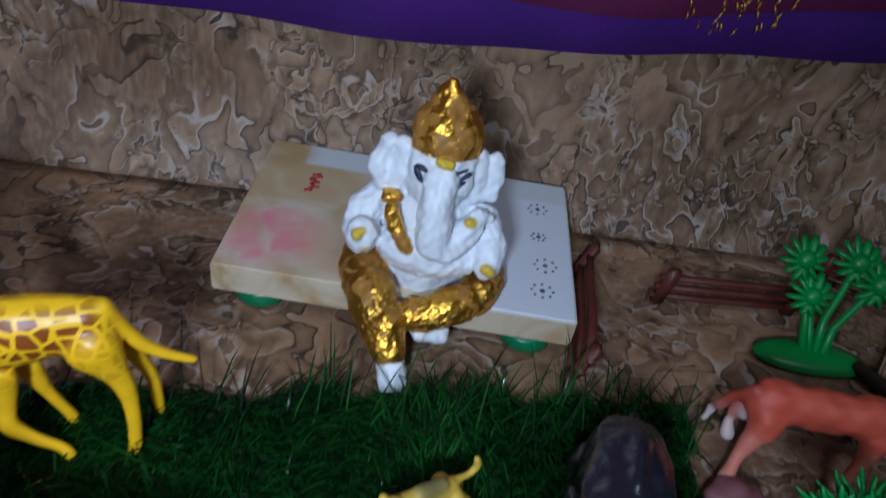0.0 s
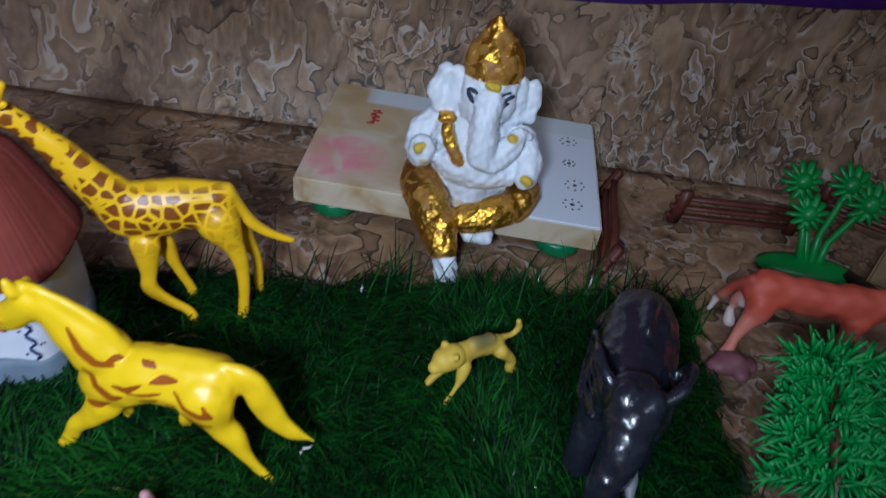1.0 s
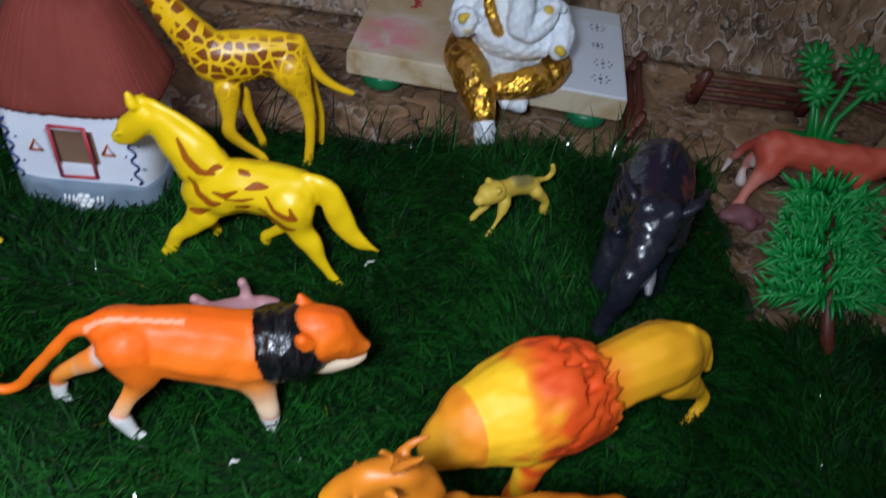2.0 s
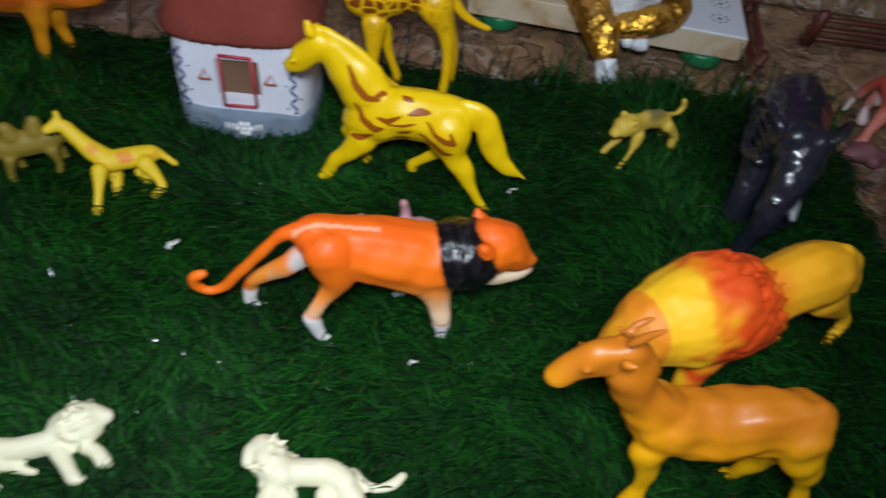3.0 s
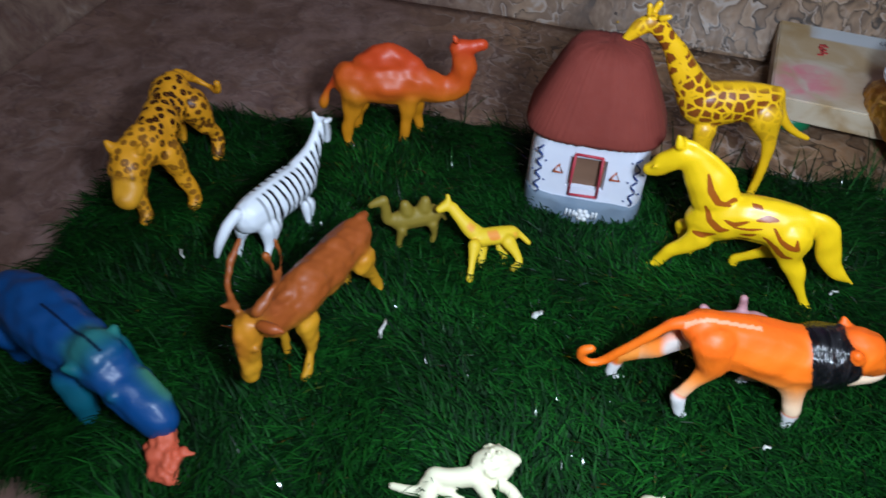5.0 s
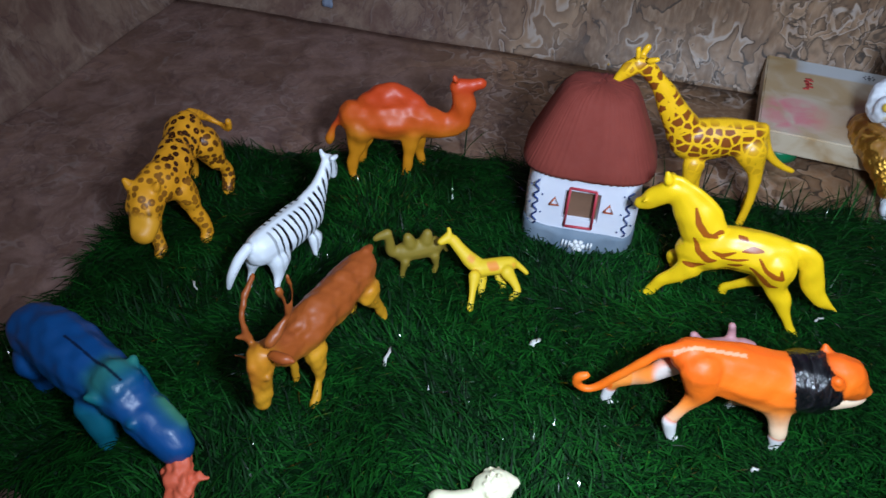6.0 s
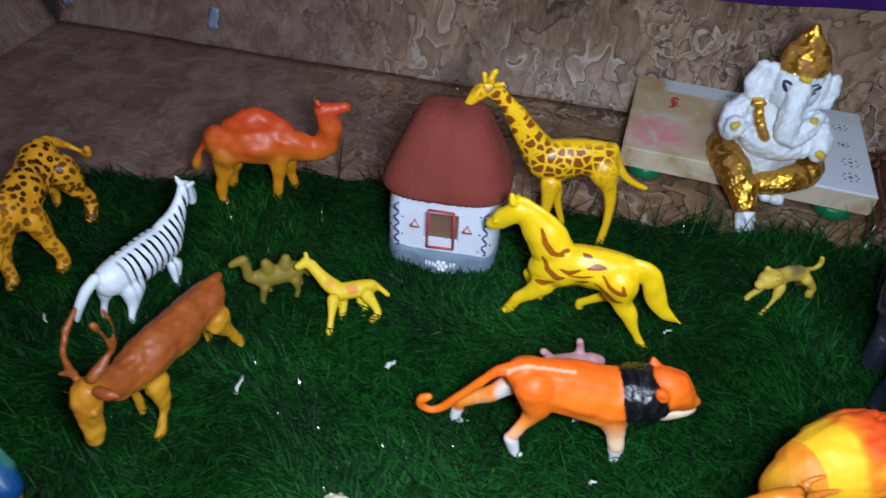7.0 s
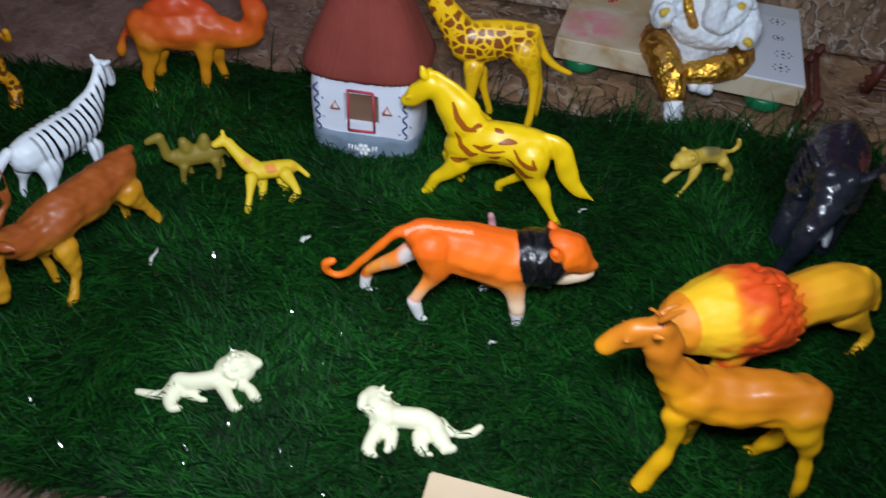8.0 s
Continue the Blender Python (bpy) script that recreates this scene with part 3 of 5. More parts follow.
def shell(z_low, z_high, hole=None):
    """Hollow walls with a rounded plan, flat in front; hole: half width, low, high of the opening in front."""
    bm = bmesh.new()
    n, rows = 72, 14
    rings = {}
    for side_name, inset in (("out", 0.0), ("in", 0.0035)):
        for r in range(rows + 1):
            z = z_low + (z_high - z_low) * r / rows
            flare = 1.0 + 0.05 * math.sin(math.pi * min(1, max(0, z / 0.055)))
            pts = squircle((0.0318 - inset) * flare, (0.0262 - inset) * flare, z, 4.2, n)
            rings[side_name, r] = [bm.verts.new((x, max(y, -0.0245 + inset) if abs(x) < 0.03 else y, zz)) for x, y, zz in pts]
    gone = lambda k, r: hole and abs((rings["out", r][k].co.x + rings["out", r][(k + 1) % n].co.x) / 2) < hole[0] and rings["out", r][k].co.y < 0 and hole[1] < z_low + (z_high - z_low) * (r + 0.5) / rows < hole[2]
    for r in range(rows):
        for k in range(n):
            o, i, k2 = rings["out", r], rings["in", r], (k + 1) % n
            o2, i2 = rings["out", r + 1], rings["in", r + 1]
            if gone(k, r):
                for a, b, hit in (((k, r), (k2, r), gone(k, r - 1) if r else False), ((k, r + 1), (k2, r + 1), gone(k, r + 1) if r + 1 < rows else False), ((k, r), (k, r + 1), gone(k - 1, r)), ((k2, r), (k2, r + 1), gone(k2, r))):
                    if not hit:
                        q = [rings["out", a[1]][a[0]], rings["out", b[1]][b[0]], rings["in", b[1]][b[0]], rings["in", a[1]][a[0]]]
                        if bm.faces.get(q) is None:
                            bm.faces.new(q)
                continue
            bm.faces.new((o[k], o[k2], o2[k2], o2[k]))
            bm.faces.new((i[k2], i[k], i2[k], i2[k2]))
    for r, flip in ((0, 1), (rows, -1)):
        for k in range(n):
            q = (rings["out", r][k], rings["in", r][k], rings["in", r][(k + 1) % n], rings["out", r][(k + 1) % n])
            bm.faces.new(q[::flip])
    bmesh.ops.recalc_face_normals(bm, faces=bm.faces)
    return bm


house_wall = part("wall", shell(0.0, 0.058, (0.0062, 0.0262, 0.0470)), WHITEWASH, house, "whitewashed clay wall", smooth=False)
bm = bmesh.new()
low_band = []
for z, a in ((0.0, 0.0335), (0.006, 0.0342), (0.0140, 0.0340), (0.0178, 0.0332)):
    low_band.append([(x, max(y, -0.0262) - (0.0045 * max(0, 1 - (x / 0.017) ** 2) * (1 if y < 0 else 0) * (1 if z < 0.016 else 0.5)), z + (0.0015 * math.sin(x * 160) if z > 0.016 else 0)) for x, y, z in squircle(a, a * 0.82, z, 4.0, 72)])
loft(bm, low_band)
band = part("base_band", bm, GREY_BAND, house, "grey painted foot of the wall")
bm = bmesh.new()
box(bm, (0, 0.0015, 0.034), (0.046, 0.0455, 0.034))
part("room_core", bm, HOLLOW, house, "bare brown clay inside the window", smooth=False)
# thatch: ribbed hip roof, rounded at the top
bm = bmesh.new()
roof_rings = []
for f, z in ((0.94, 0.0545), (1.00, 0.0550), (1.02, 0.0575), (0.955, 0.063), (0.86, 0.071), (0.76, 0.079), (0.655, 0.087), (0.56, 0.0935), (0.46, 0.0972), (0.28, 0.0988), (0.06, 0.0995)):
    roof_rings.append([(x, y + 0.002 + 0.09 * max(0, zz - 0.058), zz + 0.0004 * math.sin(k * 2.2)) for k, (x, y, zz) in enumerate(squircle(0.0372 * f, 0.0285 * f + 0.001, z, 3.4, 200, 0, 0.0035, 50))])
loft(bm, roof_rings)
part("roof", bm, ROOF, house, "ribbed red-brown thatched roof")
FRONT = -0.0252
for sx in (-1, 1):
    bm = bmesh.new()
    tube_along(bm, [(sx * 0.0262 + 0.0014 * math.sin(k * 1.05), FRONT - 0.0004, 0.0185 + 0.0013 * k) for k in range(26)], 0.00055, 6)
    part("wavy_line", bm, BLUE_LINE, house_wall, "dark blue wavy line")
    bm = bmesh.new()
    for k in range(5):
        bmesh.ops.create_icosphere(bm, subdivisions=1, radius=0.0006, matrix=Matrix.Translation((sx * 0.0262 + (0.0034 if k % 2 else -0.0034), FRONT - 0.0002, 0.021 + 0.0066 * k)))
    part("dots", bm, BLUE_LINE, house_wall)
    bm = bmesh.new()
    tri_pts = [(sx * 0.0155 + p, FRONT - 0.0005, q) for p, q in ((-0.0026, 0.0345), (0.0026, 0.0345), (0.0002, 0.0400), (-0.0026, 0.0345))]
    tube_along(bm, tri_pts, 0.0006, 6)
    part("triangle_mark", bm, ORANGE_LINE, house_wall, "orange triangle outline")
bm = bmesh.new()
for a, b in (((-0.0080, 0.0200), (0.0078, 0.0204)), ((0.0078, 0.0204), (0.0074, 0.0478)), ((0.0074, 0.0478), (-0.0074, 0.0482)), ((-0.0074, 0.0482), (-0.0080, 0.0200))):
    tube_along(bm, [(a[0], FRONT - 0.0004, a[1]), (b[0], FRONT - 0.0004, b[1])], 0.0008, 6)
part("window_frame", bm, RED_LINE, house_wall, "red painted window outline")
bm = bmesh.new()
y = -0.0312
for x in (-0.0075, -0.0055, -0.0035, 0.0072, 0.0092):
    tube_along(bm, [(x, y + 0.16 * x * x / 0.017, 0.0085), (x + 0.0006, y + 0.16 * x * x / 0.017, 0.0135)], 0.0006, 5)
for k in range(7):
    a = 2 * math.pi * k / 6
    bmesh.ops.create_icosphere(bm, subdivisions=1, radius=0.0017, matrix=Matrix.Translation((0.0018 + (0.0030 * math.cos(a) if k < 6 else 0), y, 0.0110 + (0.0030 * math.sin(a) if k < 6 else 0))))
part("flower_mark", bm, WHITE_LINE, band, "white painted flower and strokes")


# ---- trees and fences ----
def palm():
    tree = new("palm_tree")
    tagged(tree, "bright green plastic toy palm cluster on a flat base", "toy tree")
    bm = bmesh.new()
    loft(bm, [squircle(0.030, 0.012, 0.0, 2.2, 36), squircle(0.031, 0.013, 0.002, 2.2, 36), squircle(0.024, 0.009, 0.0045, 2.2, 36), squircle(0.012, 0.005, 0.006, 2.2, 36)])
    part("base", bm, PALM, tree)
    for foot, head, r in ((-0.004, (-0.0135, 0.028, 0.046), 0.0120), (0.002, (0.0175, 0.032, 0.046), 0.0125), (0.006, (0.031, 0.026, 0.038), 0.0135), (-0.001, (-0.006, 0.018, 0.030), 0.0115)):
        bm = bmesh.new()
        h = Vector(head)
        tube_along(bm, [Vector((foot, 0, 0.002)), Vector((foot * 0.8 + h.x * 0.2, h.y * 0.4, h.z * 0.4)), Vector((h.x * 0.7, h.y * 0.7, h.z * 0.72)), h], [0.003, 0.0022, 0.0020, 0.0018], 8)
        stem = part("trunk", bm, PALM, tree)
        bm = bmesh.new()
        for k in range(12):
            a = 2 * math.pi * (k + 0.3) / 12
            d = Vector((math.cos(a), -0.28 + 0.6 * math.sin(a), 0.8 * math.sin(a)))
            q = Vector((math.cos(a) * 1.04, 0.05 + 0.6 * math.sin(a), math.sin(a) * 0.84))
            tube_along(bm, [h, h + d * r * 0.5, h + (d * 0.3 + q * 0.7) * r * 0.85, h + q * r * rng.uniform(0.95, 1.12)], [0.0022, 0.0032, 0.0027, 0.0016], 6, 0.5)
        bmesh.ops.create_icosphere(bm, subdivisions=2, radius=r * 0.5, matrix=Matrix.Translation(h + Vector((0, -0.001, 0))))
        part("frond_head", bm, PALM, stem)
    return tree


palm().matrix_world = pose(0.297, 0.344, 0.0, 0, 0, -2)


def pine():
    tree = new("pine_tree")
    tagged(tree, "green plastic toy pine with needled branches and brown trunk", "toy tree")
    bm = bmesh.new()
    tube_along(bm, [(0, 0, 0), (0, 0, 0.02), (0, 0, 0.078)], [0.0036, 0.0030, 0.0012], 10)
    part("trunk", bm, BROWN, tree, "red-brown plastic trunk")
    for level in range(7):
        f = level / 6
        bm = bmesh.new()
        z, reach, count = 0.028 + 0.048 * f, 0.036 - 0.010 * f, 10 - int(2 * f)
        for k in range(count):
            a = 2 * math.pi * (k + 0.5 * (level % 2)) / count + rng.normal(0, 0.08)
            d = Vector((math.cos(a), 0.34 * math.sin(a), 0.12 - 0.15 * (1 - f)))
            s = Vector((-0.5 * math.sin(a), 0.5 * math.cos(a), 0.75))
            o = Vector((0, 0, z))
            tip = reach * rng.uniform(0.72, 1.12)
            tube_along(bm, [o, o + d * tip * 0.5, o + d * tip + Vector((0, 0, 0.001))], [0.0014, 0.0011, 0.0006], 6)
            for j in range(9):
                u = 0.16 + 0.09 * j
                for w in (-1, 1):
                    p = o + d * tip * u
                    q = p + (s * w * rng.uniform(0.35, 1.0) + d * rng.uniform(0.5, 1.2) + Vector((rng.normal(0, 0.25), rng.normal(0, 0.3), rng.uniform(-0.3, 0.4)))) * (0.0115 - 0.004 * u) * rng.uniform(0.8, 1.3)
                    tube_along(bm, [p, (p + q) / 2, q], [0.0010, 0.0015, 0.0005], 4, 0.5)
        part("branch_tier", bm, PINE, tree)
    bm = bmesh.new()
    for k in range(9):
        a = 2 * math.pi * k / 9
        tube_along(bm, [(0, 0, 0.078), (0.010 * math.cos(a), 0.005 * math.sin(a), 0.090)], [0.0012, 0.0005], 4)
    tube_along(bm, [(0, 0, 0.07), (0, 0, 0.093)], [0.0016, 0.0006], 6)
    part("tip", bm, PINE, tree)
    return tree


pine().matrix_world = pose(0.245, 0.157, 0.004, -51, 0, 3)


def fence(length, rails=3):
    ob = new("toy_fence")
    for x in (-length / 2 + 0.006, length / 2 - 0.006):
        bm = bmesh.new()
        box(bm, (x, 0, 0.015), (0.0075, 0.005, 0.030), 0, 0.001)
        part("post", bm, BROWN, ob)
    for k in range(rails):
        bm = bmesh.new()
        z = 0.0065 + 0.0085 * k
        tube_along(bm, [(-length / 2, 0.0005, z), (-length / 6, -0.0006, z + 0.0006), (length / 6, 0.0004, z - 0.0004), (length / 2, 0, z)], [0.0022, 0.0026, 0.0025, 0.0022], 8, 0.7)
        part("rail", bm, BROWN, ob)
    return ob


one = tagged(fence(0.09), "dark red-brown plastic toy fence with three rails", "toy fence", "toy fences")
one.matrix_world = pose(0.258, 0.378, 0.0, 14, 0, 2)
copy_thing(one, pose(0.163, 0.347, 0.0, 20, 0, 82))
copy_thing(one, pose(0.362, 0.392, 0.0, 18, 0, -28))
bm = bmesh.new()
box(bm, (0, 0, 0.004), (0.062, 0.013, 0.008), 0, 0.0015)
plank = finish("wood_piece", bm, TAN, smooth=False)
plank.matrix_world = pose(0.352, 0.352, 0.0, 0, 0, 52)
tagged(plank, "small tan wooden offcut on the floor", "wood piece")
bm = bmesh.new()
tube_along(bm, [(-0.02, 0, 0.004), (0, 0.001, 0.005), (0.02, 0, 0.0045)], [0.0036, 0.0042, 0.0038], 10)
stick = finish("dark_stick", bm, DARK_BROWN)
stick.matrix_world = pose(0.330, 0.322, 0.0, 0, 0, -60)
tagged(stick, "short dark brown plastic log on the floor", "log")

# ---- cardboard at the near edge ----
bm = bmesh.new()
box(bm, (0.045, -0.035, 0.021), (0.09, 0.07, 0.042), 0, 0.0008)
carton = finish("cardboard_box", bm, CARD, smooth=False)
carton.matrix_world = pose(-0.0222, -0.0285, 0.002, 0, 0, -1)
tagged(carton, "plain tan cardboard box at the edge of the grass", "box")

# ---- tape left on the back wall ----
for x, z, w, h, lean_deg in ((-0.408, 0.022, 0.010, 0.020, 8), (-0.566, 0.028, 0.012, 0.026, -14)):
    bm = bmesh.new()
    rows = [[bm.verts.new((w * (i / 3 - 0.5) * (1 + 0.15 * math.sin(j * 2.1)), -0.0005 * math.sin(i * 1.9 + j), h * (j / 6 - 0.5))) for i in range(4)] for j in range(7)]
    for p, q in zip(rows, rows[1:]):
        for k in range(3):
            bm.faces.new((p[k], p[k + 1], q[k + 1], q[k]))
    ob = finish("tape_strip", bm, TAPE)
    m = ob.modifiers.new("depth", "SOLIDIFY")
    m.thickness = 0.0006
    ob.matrix_world = pose(x, 0.4435, z, -17, lean_deg, 0)
    tagged(ob, "worn strip of bluish tape stuck to the wall", "tape", "tape strips")

# ---- the white and gold statue ----
WHITE, GOLD, YELLOW = (0.77, 0.81, 0.87), (0.84, 0.45, 0.06), (0.62, 0.42, 0.03)
TAWNY = (0.60, 0.33, 0.055)
BLACK = (0.012, 0.012, 0.014)
DRAWN = (0.02, 0.025, 0.06)
statue = [
    chain([(-4, 2, 36, 20), (-3, 2, 54, 19), (-2, 3, 68, 16)], WHITE, 1.25),
    chain([(3, 4, 86, 15), (3, 4, 97, 14)], WHITE, 1.1),
    # ears: broad flat panels
    chain([(1, -22, 79, 4.6), (1, -23, 90, 4.8), (0, -20, 99, 4.4)], WHITE), chain([(2, -15, 78, 5), (2, -14, 90, 5), (2, -13, 100, 4.2)], WHITE),
    chain([(1, 28, 80, 4.6), (1, 28.5, 88, 4.6), (0, 27, 96, 4.4)], WHITE), chain([(2, 21, 78, 5), (2, 20, 90, 5), (2, 20, 99, 4.2)], WHITE),
    # trunk, curled up at its end
    chain([(16, 4, 93, 7.5), (21, 3, 82, 7.8), (24, 3, 70, 8), (23, 7, 63, 7), (19, 14, 62, 7), (16, 20, 69, 6.5), (14, 23, 75, 5)], WHITE),
    chain([(-2, -21, 70, 8), (4, -28, 62, 9), (13, -28, 55, 8.5), (17, -27, 62, 7)], WHITE),
    chain([(2, 26, 66, 8), (9, 31, 58, 8), (17, 31, 52, 7.5)], WHITE),
    chain([(10, -8, 52, 13), (12, 6, 50, 13), (10, 18, 50, 11)], WHITE),
    # foiled crown
    chain([(1, 4.5, 107.5, 14.8), (0, 4.5, 113, 11), (-1, 4, 119, 7.4), (-2, 3, 125, 4.6), (-2, 3, 130, 2.6)], GOLD, 1.1, 1.0),
    # legs, one hanging and one folded across
    chain([(-6, -26, 30, 12), (8, -26, 31, 12.5), (24, -20, 32, 12), (36, -14, 26, 10.5)], TAWNY, 1, 1.0), chain([(39, -12, 26, 10), (46, -9, 18, 8.5)], GOLD, 1, 1.0),
    chain([(50, -7, 11, 7), (52, -6, 5, 6.5)], WHITE),
    chain([(4, 34, 31, 10.5), (18, 30, 32, 10.5)], TAWNY, 1, 1.0), chain([(24, 22, 32, 10), (31, 9, 31, 9), (33, -1, 29, 7.5)], GOLD, 1, 1.0),
    chain([(34, 4, 21, 6), (32, 13, 19, 5)], WHITE),
    # gold and yellow marks
    chain([(8, -18, 76, 3.6), (9, -14, 77, 3.2)], GOLD, 1, 1.0), chain([(16, -15, 74, 3.2), (18, -13, 67, 3.2), (21.5, -7, 58, 2.8)], GOLD, 1, 1.0),
    chain([(23, -29, 64, 2.2), (22.4, -27, 66, 1.6)], YELLOW, 1, 0.25), chain([(21, -25, 58, 2.4), (21, -28, 56.5, 1.8)], YELLOW, 1, 0.25), chain([(23.5, 30, 54, 2.4), (23.5, 33, 52, 1.8)], YELLOW, 1, 0.25),
    chain([(19, 20, 75, 2.8)], YELLOW, 1, 0.3), chain([(12, 28, 73, 3)], TAWNY, 1, 0.9),
    chain([(17.6, 2, 102.5, 2.1), (17.6, 6, 102, 2.1)], YELLOW, 1, 0.3), chain([(19.4, 4, 102.2, 1.1)], (0.4, 0.05, 0.01)),
    # drawn eyes
    chain([(16.2, -8.5, 98.5, 0.6), (18.2, -5.5, 95.5, 0.6), (18.8, -4.5, 92.5, 0.6)], DRAWN), chain([(16.8, -8, 96, 0.6), (18.2, -6, 93.5, 0.6)], DRAWN), chain([(16.6, -7.5, 100, 0.6), (18.2, -3.5, 98, 0.6)], DRAWN),
    chain([(15.6, 15.5, 97.5, 0.6), (17.6, 12, 95.5, 0.6), (18.8, 9.5, 92, 0.6)], DRAWN), chain([(16.6, 14, 94, 0.6), (18.4, 11, 91.5, 0.6)], DRAWN), chain([(17.6, 9.5, 98, 0.6), (16.0, 13.5, 99.5, 0.6)], DRAWN),
]
figurine("statue", (0.080, 0.346, 0.0), 270, statue, CLAY_FOIL, "lumpy white clay statue with gold foil seated on the board", "statue", 0.7, 0.32, 1.5, blend_steps=8, rough=0.16, legs=1.0)

# ---- toy figures on the grass ----
GIR = (0.86, 0.49, 0.006)
figurine("toy_giraffe", (-0.0530, 0.2460), 195, [
    ("body", [chain([(-18.5, 0, 67, 11.1), (-6.5, 0, 66, 12.9), (6.5, 0, 64.5, 13.9), (15, 0, 63.5, 13.3)], GIR, 0.8, 1)]),
    ("neck", [chain([(20, 0, 68.5, 11.5), (30, 0, 83, 8.6), (38.5, 0, 96, 6.4), (46, 0, 105, 5.2), (52.5, 0, 111.5, 5.0)], GIR, 0.75, 1)]),
    ("head", [chain([(56.5, 0, 112, 5.1), (61.5, 0, 109, 4.7)], GIR, 0.85, 0.6), chain([(63, 0, 107, 4.0), (66, 0, 103, 3.1), (67, 0, 101, 2.7)], GIR, 0.85, 0), chain([(74, 4.6, 114, 0.9)], BLACK), chain([(74, -4.6, 114, 0.9)], BLACK)]),
    ("horn", [chain([(58.5, 4, 118.5, 1.7), (59, 4, 123.5, 1.9)], GIR, 1, 0)]),
    ("horn", [chain([(55, -4, 115, 1.7), (52, -4, 121, 1.9)], GIR, 1, 0)]),
    ("ear", [chain([(52, 6, 117.5, 1.9), (48.5, 8, 119.5, 1.4)], GIR, 1, 0)]),
    ("leg", [chain([(11, 6, 48.5, 7.1), (11.5, 7, 33.5, 4.0), (12, 7.5, 24, 3.9), (5, 8.5, 16, 3.0), (-2.5, 9, 10, 2.8), (-5.5, 10, 5.5, 2.6), (-5.5, 10, 3, 2.6)], GIR, 0.75, 0.3)]),
    ("leg", [chain([(5, -6, 39.5, 4.6), (1.5, -6.5, 24, 3.0), (-3, -7.5, 10, 2.6), (-4.5, -8, 3, 2.4)], GIR, 0.75, 0)]),
    ("leg", [chain([(-20.5, 6, 60, 10.0), (-26, 7, 48.5, 5.3), (-29, 7.5, 36, 3.9), (-29.5, 8.5, 22, 2.8), (-28.5, 9, 7, 2.9), (-27, 10, 3, 2.6)], GIR, 0.75, 0.3)]),
    ("leg", [chain([(-27.5, -6, 51.5, 5.7), (-32, -7, 38.5, 3.8), (-36, -8, 23.5, 2.6), (-36, -9, 7, 2.7), (-36, -9, 3, 2.7)], GIR, 0.75, 0)]),
    ("tail", [chain([(-25, 0, 73, 4.3), (-30, 0, 63, 2.8), (-36, 0, 53, 2.8), (-44.5, 0, 46.5, 2.3), (-52.5, 0, 43, 2.0)], GIR, 1, 0)]),
], PLASTIC_GIRAFFE, "yellow plastic toy giraffe with brown patches standing on the grass", "toy giraffe", 0.8, 0.9, 0.4, legs=1.0,
    tint=lambda c, l: np.hstack([l[:, :3], (l[:, 3] * (1 - ramp(c[:, 2] - 1.15 * np.maximum(0, c[:, 0] - 14), 75, 79)) * ramp(c[:, 2], 40, 52))[:, None]]))

HOR = (0.85, 0.55, 0.004)
# flame marks on the flanks: half width, then points along the flank
FLAMES = [
    (1.9, ((26, 68.5), (22.5, 60.5), (17.5, 55), (11.5, 54))),
    (2.0, ((22.5, 51), (18.5, 44), (12, 41), (8.5, 42))),
    (1.7, ((24.5, 33), (18.5, 34), (13.5, 37))),
    (1.3, ((15.5, 53.5), (11, 57), (7.5, 56.5))),
    (1.3, ((8, 60.5), (4, 60.5), (0, 57), (-4, 56.5))),
    (1.3, ((11.5, 47), (6.5, 46), (0.5, 50))),
    (1.6, ((-3, 51.5), (-7.5, 53.5), (-12.5, 54))),
    (1.3, ((2, 40.5), (-2, 41.5), (-5, 43.5))),
    (1.6, ((-12, 50), (-17, 46), (-22, 44), (-25.5, 43), (-23.5, 48.5))),
    (2.0, ((-9, 43.5), (-15.5, 40.5), (-21, 35.5), (-25, 36))),
    (1.0, ((6, 35), (-1, 35.5), (-4.5, 38))),
    (0.8, ((6, 44.5), (-2, 46), (-7, 48))),
]
